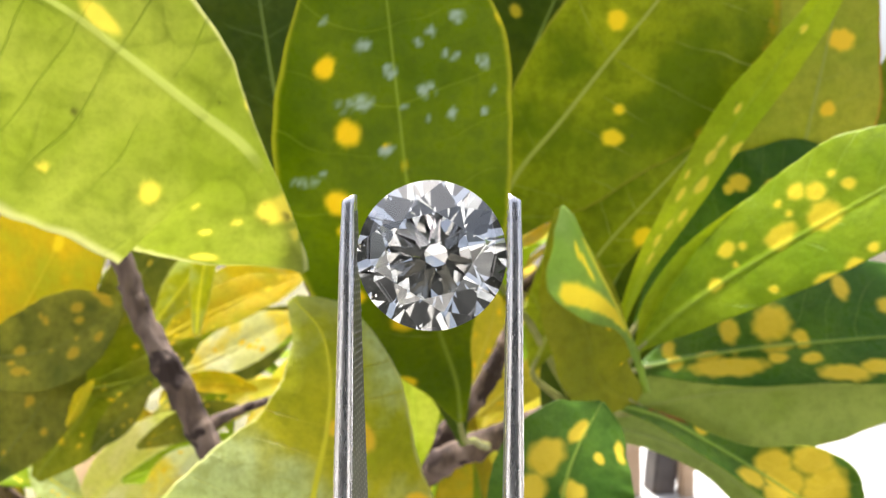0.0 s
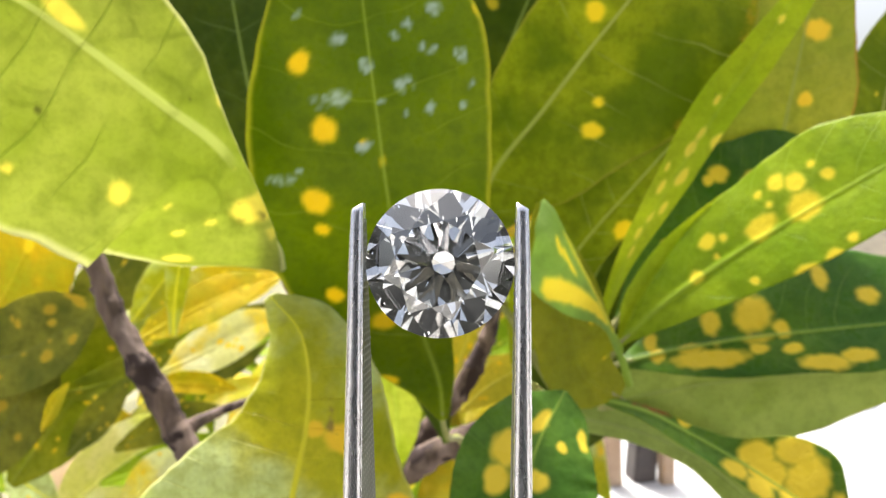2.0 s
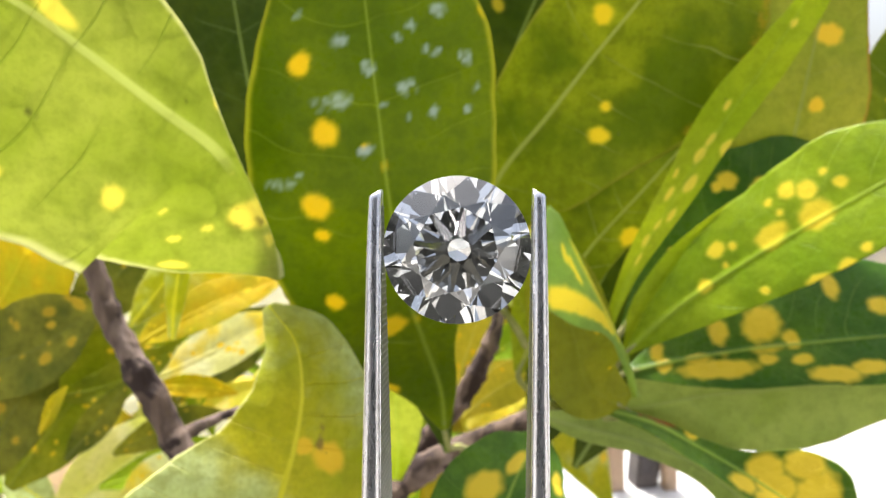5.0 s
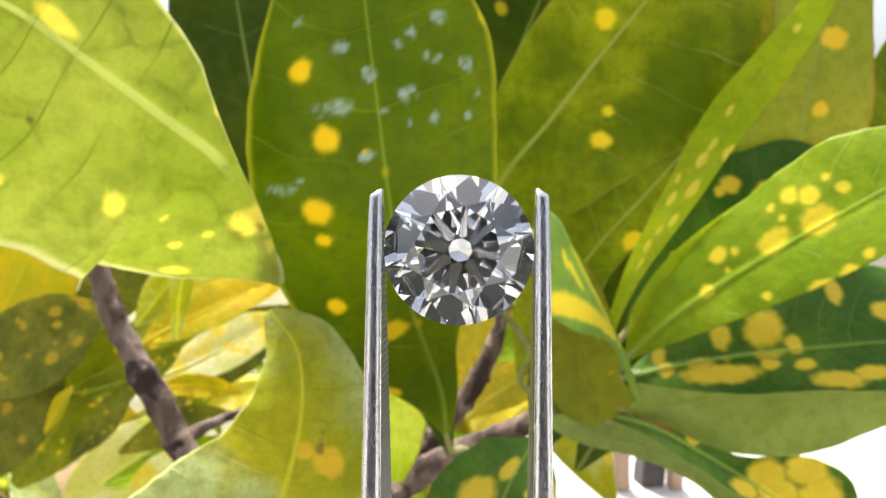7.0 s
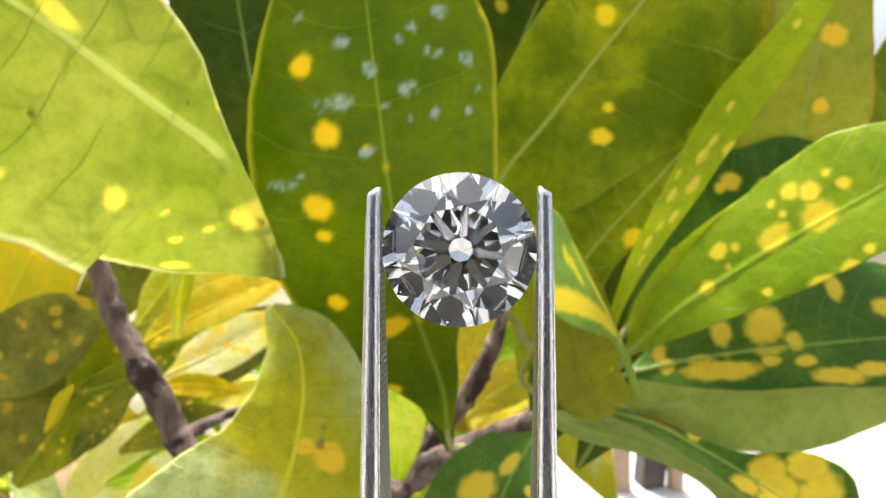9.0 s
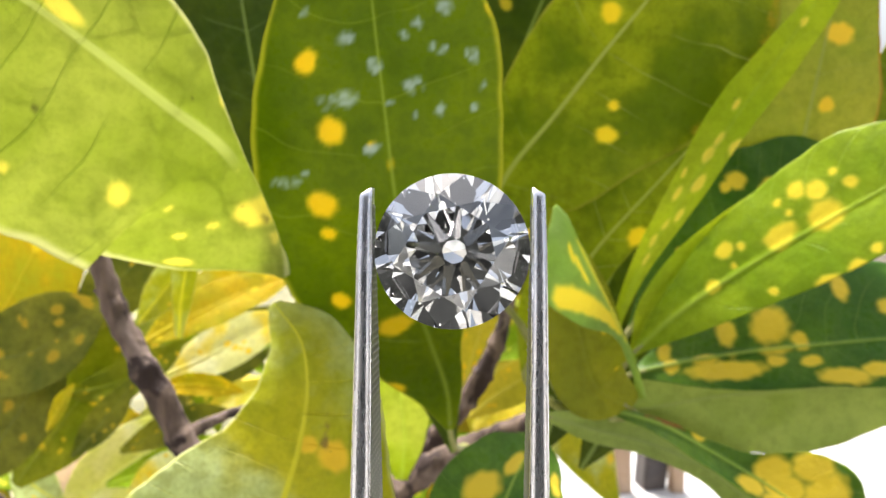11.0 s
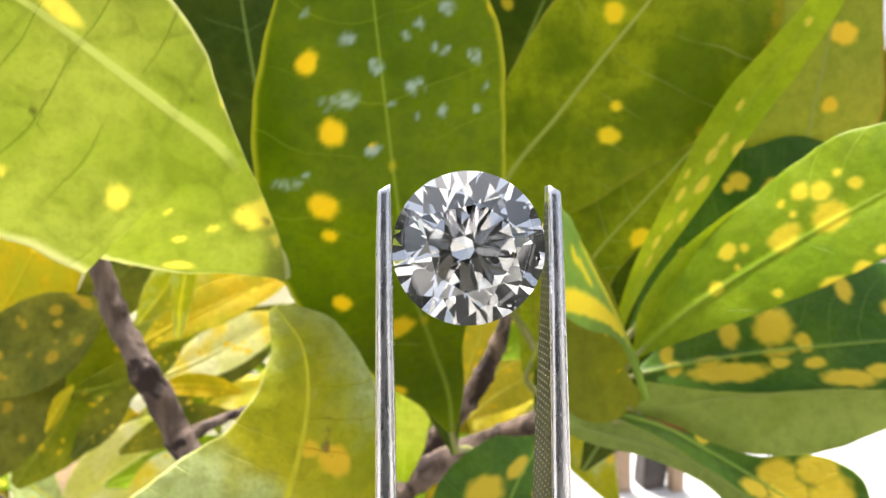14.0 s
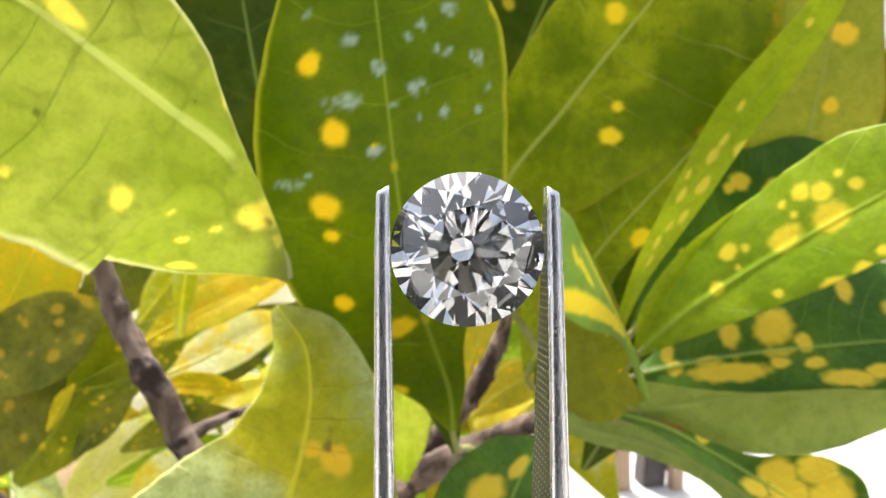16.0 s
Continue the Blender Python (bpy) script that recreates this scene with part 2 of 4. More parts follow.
def steel_material(name, tint, rough):
    n = Nodes(name)
    p = n.add("ShaderNodeMapping", Vector=n.place(), Scale=(1, 1, 0.03)).outputs[0]
    a, b = n.noise(5000, 3, p), n.noise(500, 3)
    gloss = n.math("ADD", rough, n.math("MULTIPLY", n.math("SUBTRACT", a, 0.5), 0.18))
    colour = n.mix(n.ramp(b, 0.4, 0.75), rgb(*tint), rgb(*[c * 0.82 for c in tint]))
    bumped = n.add("ShaderNodeBump", Strength=0.12, Distance=0.0001, Height=a).outputs[0]
    return n.done(n.add("ShaderNodeBsdfPrincipled", Base_Color=colour, Metallic=1.0, Roughness=gloss, Normal=bumped).outputs[0])


def gem_material():
    n = Nodes("diamond")
    return n.done(n.add("ShaderNodeBsdfGlass", Color=rgb(0.985, 0.99, 0.995), Roughness=0.0, IOR=2.42).outputs[0])


def plain_material(name, low, high, scale, rough=0.7, bump=0.3):
    n = Nodes(name)
    a, b = n.noise(scale, 5), n.noise(scale * 7, 3)
    colour = n.mix(n.ramp(a, 0.35, 0.7), rgb(*low), rgb(*high))
    colour = n.mix(n.math("MULTIPLY", n.ramp(b, 0.45, 0.75), 0.3), colour, rgb(*[c * 0.6 for c in low]))
    bumped = n.add("ShaderNodeBump", Strength=bump, Distance=0.004, Height=b).outputs[0]
    return n.done(n.add("ShaderNodeBsdfPrincipled", Base_Color=colour, Roughness=rough, Normal=bumped).outputs[0])


BARK = bark_material()
STEEL = steel_material("polished_steel", (0.80, 0.79, 0.82), 0.27)
# grip steels are tinted dark to stand for the dim reflections on them
STEEL_DULL = steel_material("knurled_steel", (0.14, 0.14, 0.12), 0.45)
STEEL_STUD = steel_material("dim_knurled_steel", (0.36, 0.36, 0.33), 0.35)
GEM = gem_material()
SOIL = plain_material("soil", (0.06, 0.05, 0.032), (0.13, 0.11, 0.07), 9.0, 0.9, 0.6)
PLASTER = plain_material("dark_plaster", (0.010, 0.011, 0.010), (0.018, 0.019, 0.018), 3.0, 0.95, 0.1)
PALE_PLASTER = plain_material("pale_plaster", (0.34, 0.34, 0.33), (0.52, 0.49, 0.46), 1.5, 0.9, 0.2)
ASPHALT = plain_material("dark_asphalt", (0.018, 0.018, 0.019), (0.035, 0.035, 0.036), 40.0, 0.9, 0.4)
STALK = plain_material("green_stalk", (0.28, 0.30, 0.07), (0.42, 0.40, 0.16), 160.0, 0.5, 0.2)
PAVING = plain_material("grey_paving", (0.20, 0.21, 0.215), (0.54, 0.53, 0.52), 5.0, 0.8, 0.3)
WHITE_PAINT = plain_material("white_paint", (0.52, 0.52, 0.53), (0.62, 0.62, 0.63), 14.0, 0.5, 0.1)
SAND = plain_material("dry_sandy_grass", (0.13, 0.125, 0.06), (0.25, 0.23, 0.13), 12.0, 0.9, 0.6)
TAN_WOOD = plain_material("tan_wood", (0.40, 0.27, 0.17), (0.52, 0.38, 0.26), 20.0, 0.6, 0.3)
BRICK = plain_material("dark_brick", (0.05, 0.05, 0.05), (0.11, 0.10, 0.095), 30.0, 0.8, 0.4)
DARK_WOOD = plain_material("dark_wood", (0.06, 0.05, 0.05), (0.12, 0.10, 0.09), 20.0, 0.6, 0.3)


# ---- mesh helpers ----
def part(name, bm, material, parent=None, label="", smooth=True):
    me = bpy.data.meshes.new(name)
    bm.to_mesh(me)
    bm.free()
    me.materials.append(material)
    for f in me.polygons:
        f.use_smooth = smooth
    ob = new(name, me)
    if parent is not None:
        ob.parent = parent
    return tagged(ob, label)


def empty(name, m, label, category, **more):
    ob = new(name)
    ob.empty_display_size = 0.02
    ob.matrix_basis = m
    return tagged(ob, label, category, **more)


def box(bm, lo, hi, bevel=0.0):
    made = bmesh.ops.create_cube(bm, size=1.0)["verts"]
    for v in made:
        v.co = Vector([lo[i] + (v.co[i] + 0.5) * (hi[i] - lo[i]) for i in range(3)])
    if bevel:
        edges = {e for v in made for e in v.link_edges}
        bmesh.ops.bevel(bm, geom=list(edges), offset=bevel, segments=2, affect="EDGES")
    return bm


def loft(bm, rings, cap=True):
    loops = [[bm.verts.new(p) for p in ring] for ring in rings]
    for a, b in zip(loops, loops[1:]):
        for i in range(len(a)):
            j = (i + 1) % len(a)
            bm.faces.new((a[i], a[j], b[j], b[i]))
    if cap:
        bm.faces.new(loops[0][::-1])
        bm.faces.new(loops[-1])
    bmesh.ops.recalc_face_normals(bm, faces=bm.faces)
    return bm


def catmull(rows, n):
    """Smooth curve through control rows; the first three columns set the spacing."""
    p = np.array(rows, float)
    s = np.r_[0, np.cumsum(np.linalg.norm(np.diff(p[:, :3], axis=0), axis=1))]
    s /= s[-1]
    m = np.gradient(p, s, axis=0)
    out = []
    for u in np.linspace(0, 1, n):
        i = min(np.searchsorted(s, u, side="right") - 1, len(s) - 2)
        h = s[i + 1] - s[i]
        t = (u - s[i]) / h
        out.append((2 * t**3 - 3 * t**2 + 1) * p[i] + (t**3 - 2 * t**2 + t) * h * m[i]
                   + (-2 * t**3 + 3 * t**2) * p[i + 1] + (t**3 - t**2) * h * m[i + 1])
    return np.array(out)


def leaf_surface(mid, facing, fold, curl, nu, nv, ripple=0.0, seed=0):
    """Places of a blade on a grid: mid holds rows of x, y, z and the half-widths on either side."""
    c = catmull(mid, nu)
    c[:, 3:] = np.maximum(c[:, 3:], 0.0002)
    tangent = np.gradient(c[:, :3], axis=0)
    tangent /= np.linalg.norm(tangent, axis=1)[:, None]
    n = np.array(facing, float)
    across = np.cross(tangent, n)
    across /= np.linalg.norm(across, axis=1)[:, None]
    up = np.cross(across, tangent)
    v = np.linspace(-1, 1, nv)
    v = np.sign(v) * np.abs(v) ** 0.9
    w = np.where(v[None, :] < 0, c[:, 3:4], c[:, 4:5])
    f = np.where(v < 0, fold[0], fold[1])
    u = np.linspace(0, 1, nu)[:, None]
    wave = np.sin(u * 21 + seed * 1.7 + np.sign(v)[None, :]) * 0.6 + np.sin(u * 47 + seed) * 0.4
    lift = w * (f * np.abs(v) + curl * v**2)[None, :] + ripple * wave * np.abs(v)[None, :] ** 3
    edge = 1 + 0.004 * np.sin(u * 90 + seed) * (np.abs(v)[None, :] > 0.9)
    return (c[:, None, :3] + across[:, None, :] * (w * v[None, :] * edge)[..., None] + up[:, None, :] * lift[..., None]), u + 0 * v[None, :], v[None, :] + 0 * u, w


# ---- the setting ----
def ground():
    n, far = 80, 60.0
    xs = [math.copysign(abs(k) ** 2.2, k) * far for k in np.linspace(-1, 1, n)]
    bm = bmesh.new()
    rows = [[bm.verts.new((x, y + 1.0, 0.02 * noise.noise((x * 3, y * 3, 0)) + 0.008 * noise.noise((x * 17, y * 17, 3)))) for x in xs] for y in xs]
    for a, b in zip(rows, rows[1:]):
        for i in range(n - 1):
            bm.faces.new((a[i], a[i + 1], b[i + 1], b[i]))
    tagged(part("ground", bm, SOIL), "dark brown soil of the garden bed", "ground", kind="structure")


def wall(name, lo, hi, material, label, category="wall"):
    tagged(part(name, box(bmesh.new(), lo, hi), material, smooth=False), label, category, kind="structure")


ground()
# unseen dark and pale ground strips, added for contrast in the diamond's reflections
wall("road", (-6.0, -0.32, -0.06), (6.0, -0.05, 0.03), ASPHALT, "unseen dark strip added for dark facets in the diamond", "road")
wall("pavement", (-6.0, -3.2, -0.06), (6.0, -0.32, 0.05), PAVING, "unseen pale paving added for bright facets in the diamond", "pavement")
# out of view: black panel added so the diamond reflects something dark
wall("gem_dark_panel", (-0.60, -1.30, -0.05), (0.60, -1.15, 1.18), PLASTER, "unseen black panel added to darken reflections in the diamond")
# added slab that keeps direct sun off the black panel
wall("panel_cover", (-0.66, -1.34, 1.183), (0.66, -0.95, 1.22), PLASTER, "unseen dark slab added to shade the black panel", "roof")
# unseen backdrop added to give the facets a pale tone
wall("gem_pale_panel", (-6.0, -3.36, -0.05), (6.0, -3.203, 1.7), PALE_PLASTER, "unseen pale wall added for the diamond to reflect")


wall("path_west", (-4.0, 1.0, -0.05), (0.095, 3.9, 0.045), SAND, "pale sunlit sandy path behind the shrubs", "path")


def terrace():
    base = empty("terrace", pose(1.15, 2.3, 0), "low white terrace in full sun behind the shrub", "terrace", kind="structure")
    part("terrace_slab", box(bmesh.new(), (-1.05, -1.3, -0.05), (3.0, 1.6, 0.05), 0.006), WHITE_PAINT, base, "", False)


def garden_post(x, y, wide, tall, lean, material, label):
    bm = box(bmesh.new(), (-wide / 2, -wide / 2, -0.01), (wide / 2, wide / 2, tall), wide * 0.08)
    box(bm, (-wide * 0.6, -wide * 0.6, tall), (wide * 0.6, wide * 0.6, tall + wide * 0.2), wide * 0.05)
    base = empty("garden_post", pose(x, y, 0.05, 0, lean, 12), label, "post", group="posts on the terrace")
    part("shaft", bm, material, base, "", False)


def brick_pier(x, y):
    base = empty("brick_pier", pose(x, y, 0.05, 0, 0, -14), "short pier of dark bricks on the white terrace", "pier")
    part("core", box(bmesh.new(), (-0.098, -0.048, 0), (0.098, 0.048, 0.298)), PLASTER, base, "", False)
    one = None
    for row in range(5):
        for k in range(2):
            if one is None:
                one = part("brick", box(bmesh.new(), (-0.049, -0.052, 0), (0.049, 0.052, 0.054), 0.003), BRICK, base, "", False)
                ob = one
            else:
                ob = new("brick", one.data)
                ob.parent = base
            ob.location = (-0.051 + 0.102 * k + (0.012 if row % 2 else -0.006), 0, 0.002 + 0.06 * row)


terrace()
garden_post(0.30, 1.22, 0.030, 0.16, -3, TAN_WOOD, "slim tan wooden post")
garden_post(0.355, 1.24, 0.042, 0.15, 4, DARK_WOOD, "dark stained wooden post")
garden_post(0.395, 1.22, 0.022, 0.16, -2, TAN_WOOD, "slim tan wooden post")
brick_pier(0.85, 1.75)


# ---- the shrub ----
shrub = empty("croton_shrub", pose(0.0, 0.24, 0.0), "croton shrub with green leaves spotted yellow, in soil", "shrub")


def branch(name, rows, label, parent):
    """A tapering, knobbly limb through rows of x, y, z, radius."""
    c = catmull(rows, 22 * len(rows))
    m = parent.matrix_basis.inverted()
    rings = []
    for i, (x, y, z, r) in enumerate(c):
        ahead = Vector(c[min(i + 1, len(c) - 1)][:3]) - Vector(c[max(i - 1, 0)][:3])
        a = ahead.cross(Vector((0.3, 1, 0.1))).normalized()
        b = ahead.cross(a).normalized()
        ring = []
        for k in range(14):
            t = 2 * math.pi * k / 14
            lump = 1 + 0.14 * noise.noise((x * 520, y * 520 + 2 * math.cos(t), z * 520 + 2 * math.sin(t))) + 0.28 * noise.noise((x * 160 + math.cos(t), y * 160 + math.sin(t), z * 160)) + 0.16 * max(0, math.sin(z * 620 + x * 300)) ** 6
            ring.append(m @ (Vector((x, y, z)) + (a * math.cos(t) + b * math.sin(t)) * r * lump))
        rings.append(ring)
    return part(name, loft(bmesh.new(), rings), BARK, parent, label)


def blotches(u, v, w, length, spots, seed):
    """How far each place lies within rounded, uneven patches: u, v, size in mm, and stretch along the blade."""
    total = np.zeros_like(u)
    for k, (su, sv, size, stretch) in enumerate(spots):
        along, side = (u - su) * length * 1000, (v - sv) * w * 1000
        turn = np.arctan2(side, along)
        lump = 1 + 0.06 * np.sin(2 * turn + k + seed) + 0.04 * np.sin(3 * turn + 2 * k) + 0.025 * np.sin(7 * turn + 3 * k)
        warp = 1 + 0.08 * np.sin(along * 1.9 + side * 1.1 + k) * np.sin(side * 2.3 - along * 0.7 + seed)
        gap = np.hypot(along / math.sqrt(stretch), side * math.sqrt(stretch)) / (size * lump * warp)
        total = np.maximum(total, np.clip((1.21 - gap) / 0.42, 0, 1))
    return total


def petiole(end, start, beyond, shrub_base, blade):
    """The stalk of a blade, leaving it along its midrib and bending to the stem."""
    m = shrub_base.matrix_basis.inverted()
    c = catmull([tuple(start), tuple(start.lerp(end, 0.55) - Vector((0, 0, 0.0015))), tuple(end), tuple(end.lerp(beyond, 0.25))], 16)
    rings = []
    for i, p in enumerate(c):
        ahead = Vector(c[min(i + 1, 15)]) - Vector(c[max(i - 1, 0)])
        a = ahead.cross(Vector((0.3, 1, 0.1))).normalized()
        b = ahead.cross(a).normalized()
        r = 0.0012 - 0.0007 * i / 15
        rings.append([m @ (Vector(p) + (a * math.cos(t) + b * math.sin(t)) * r) for t in np.linspace(0, 2 * math.pi, 9)[:-1]])
    part("petiole", loft(bmesh.new(), rings), STALK, blade, "pale green stalk")


def leaf(material, mid, facing, fold, curl, ripple, seed, spots=(), residue=(), scatter=0, label="", parent=None, fine=True, stalk=None):
    nu, nv = (180, 73) if fine else (40, 17)
    pts, u, v, w = leaf_surface(mid, facing, fold, curl, nu, nv, ripple, seed)
    length = float(np.sum(np.linalg.norm(np.diff(np.array(mid)[:, :3], axis=0), axis=1)))
    chance = random.Random(seed)
    wide = float(np.mean(w))
    spots = list(spots) + [(chance.uniform(0.1, 0.9), chance.uniform(-0.85, 0.85), wide * 1000 * chance.uniform(0.06, 0.2), chance.uniform(0.8, 1.8)) for _ in range(scatter)]
    across = np.gradient(pts, axis=1)
    along = np.gradient(pts, axis=0)
    up = np.cross(along, across)
    up /= np.maximum(np.linalg.norm(up, axis=2), 1e-12)[..., None]
    near = np.abs(v) * w * 1000
    taper = np.clip(1.15 - u, 0.15, 1)
    rib = np.exp(-((near / (0.7 * taper)) ** 2)) * 0.00045 * taper
    if np.dot(up.mean((0, 1)), np.array(facing)) < 0:
        up = -up
    top = pts + up * rib[..., None]
    thick = 0.00028 * (1 - 0.6 * np.abs(v) ** 4) + rib * 1.2
    below = pts - up * thick[..., None]
    parent = parent or shrub
    m = np.array(parent.matrix_basis.inverted())
    places = np.concatenate([top.reshape(-1, 3), below.reshape(-1, 3)]) @ m[:3, :3].T + m[:3, 3]
    i, j = np.meshgrid(np.arange(nu - 1), np.arange(nv - 1), indexing="ij")
    a = (i * nv + j).ravel()
    quad = np.stack([a, a + 1, a + nv + 1, a + nv], 1)
    n = nu * nv
    ring = np.r_[np.arange(nv), np.arange(1, nu) * nv + nv - 1, (nu - 1) * nv + np.arange(nv - 2, -1, -1), np.arange(nu - 2, 0, -1) * nv]
    nxt = np.roll(ring, -1)
    faces = np.concatenate([quad, quad[:, ::-1] + n, np.stack([ring, ring + n, nxt + n, nxt], 1)])
    spot = blotches(u, v, w, length, spots, seed)
    mark = blotches(u, v, w, length, residue, seed + 5)
    if residue:
        grain = np.array([noise.noise(p * 700) + 0.8 * noise.noise(p * 1900) for p in map(Vector, pts.reshape(-1, 3))]).reshape(nu, nv)
        mark = np.clip(mark * (0.7 + 1.7 * grain), 0, 1)
    layers = (("blade", "FLOAT_VECTOR", np.stack([u, v, near / taper], -1).reshape(-1, 3)), ("spot", "FLOAT", spot.reshape(-1, 1)), ("residue", "FLOAT", mark.reshape(-1, 1)))

    def sheet(name, chosen, above):
        used, where = np.unique(chosen, return_inverse=True)
        me = bpy.data.meshes.new(name)
        me.from_pydata(places[used].tolist(), [], where.reshape(chosen.shape).tolist())
        for key, kind, values in layers:
            layer = me.attributes.new(key, kind, "POINT")
            layer.data.foreach_set("vector" if kind == "FLOAT_VECTOR" else "value", np.concatenate([values, values])[used].astype(np.float32).ravel())
        me.materials.append(material)
        me.polygons.foreach_set("use_smooth", np.ones(len(chosen), bool))
        me.update()
        piece = new(name, me)
        piece.parent = above
        return piece

    if fine:
        middle = np.abs(j.ravel() - (nv - 2) / 2) < 1
        inner = np.concatenate([middle, middle, np.zeros(len(ring), bool)])
        ob = sheet("leaf", faces[~inner], parent)
        sheet("midrib", faces[inner], ob)
    else:
        ob = sheet("leaf", faces, parent)
    if stalk:
        petiole(Vector(mid[0][:3]), Vector(stalk), Vector(mid[1][:3]), parent, ob)
    return tagged(ob, label)


branch("trunk", [(-0.0200, 0.2500, -0.0200, 0.0110), (-0.0260, 0.2480, 0.1500, 0.0100), (-0.0350, 0.2350, 0.3000, 0.0085), (-0.0500, 0.2000, 0.4000, 0.0065), (-0.0600, 0.1760, 0.4350, 0.0052)], "grey woody trunk rising from the soil", shrub)
branch("branch", [(-0.0330, 0.2380, 0.2800, 0.0070), (-0.0150, 0.2320, 0.3600, 0.0062), (0.0005, 0.2230, 0.4250, 0.0056)], "woody fork of the trunk", shrub)
branch("branch", [(-0.0620, 0.1700, 0.4300, 0.0050), (-0.0419, 0.1595, 0.5151, 0.0037), (-0.0473, 0.1593, 0.5306, 0.0030), (-0.0521, 0.1597, 0.5430, 0.0028), (-0.0576, 0.1609, 0.5537, 0.0029), (-0.0630, 0.1619, 0.5632, 0.0026), (-0.0667, 0.1627, 0.5703, 0.0024), (-0.0706, 0.1639, 0.5810, 0.0023), (-0.0740, 0.1649, 0.5893, 0.0024)], "grey brown woody branch with scars", shrub)
branch("twig", [(-0.0661, 0.1627, 0.5703, 0.0010), (-0.0691, 0.1631, 0.5736, 0.0010), (-0.0718, 0.1643, 0.5755, 0.0006)], "thin side twig", shrub)
branch("twig", [(-0.0525, 0.1609, 0.5450, 0.0015), (-0.0461, 0.1682, 0.5465, 0.0011), (-0.0398, 0.1783, 0.5462, 0.0008)], "dark thin side twig", shrub)
branch("branch", [(0.0020, 0.2200, 0.4200, 0.0055), (-0.0208, 0.2078, 0.4959, 0.0042), (-0.0086, 0.2049, 0.5133, 0.0039), (0.0047, 0.2031, 0.5231, 0.0037), (0.0197, 0.2002, 0.5311, 0.0032), (0.0306, 0.1882, 0.5406, 0.0024), (0.0327, 0.1757, 0.5450, 0.0017), (0.0326, 0.1723, 0.5508, 0.0010)], "brown branch carrying the leaf rosette", shrub)
branch("branch", [(-0.0084, 0.2150, 0.5138, 0.0033), (0.0030, 0.2157, 0.5273, 0.0031), (0.0119, 0.2152, 0.5402, 0.0028), (0.0181, 0.2148, 0.5536, 0.0022), (0.0212, 0.2163, 0.5664, 0.0016)], "brown forked branch", shrub)
branch("branch", [(-0.0217, 0.1557, 0.5675, 0.0016), (-0.0239, 0.1516, 0.5752, 0.0019), (-0.0258, 0.1491, 0.5801, 0.0016), (-0.0280, 0.1497, 0.5855, 0.0011)], "brown twig behind the pale leaf", shrub)
leaf(UNDER_PALE, [(-0.0186, 0.1077, 0.5876, 0.0003, 0.0003), (-0.0188, 0.1070, 0.5897, 0.0075, 0.0005), (-0.0192, 0.1053, 0.5925, 0.0139, 0.0006), (-0.0208, 0.1019, 0.5987, 0.0193, 0.0009), (-0.0235, 0.0985, 0.6043, 0.0209, 0.0021), (-0.0285, 0.0940, 0.6092, 0.0213, 0.0077), (-0.0339, 0.0896, 0.6143, 0.0230, 0.0103), (-0.0389, 0.0860, 0.6187, 0.0235, 0.0113), (-0.0459, 0.0794, 0.6233, 0.0168, 0.0089), (-0.0502, 0.0738, 0.6271, 0.0029, 0.0029)], (0.25, -0.96, 0.11), (-0.1, 0.06), -0.1, 0.0003, 0,
     spots=[(0.419, -0.54, 1.23, 0.8), (0.269, -0.47, 0.48, 0.8), (0.181, -0.57, 0.78, 0.8), (0.169, -0.09, 1.87, 1.2), (0.175, -0.34, 0.64, 0.9), (0.1, -0.82, 1.17, 0.9), (0.669, 0.13, 1.52, 2.2), (0.375, 1.0, 0.54, 1.0), (0.588, -0.69, 0.6, 1.0)],
     residue=[(0.606, -0.37, 0.24, 1.6), (0.594, -0.37, 0.15, 1.0), (0.575, -0.27, 0.18, 1.4), (0.575, -0.3, 0.15, 1.0), (0.419, 0.37, 0.16, 1.0), (0.631, -0.3, 0.12, 1.0), (0.150, -0.16, 0.55, 1.6), (0.158, -0.02, 0.4, 1.0)],
     label="broad pale green leaf underside with branching veins")
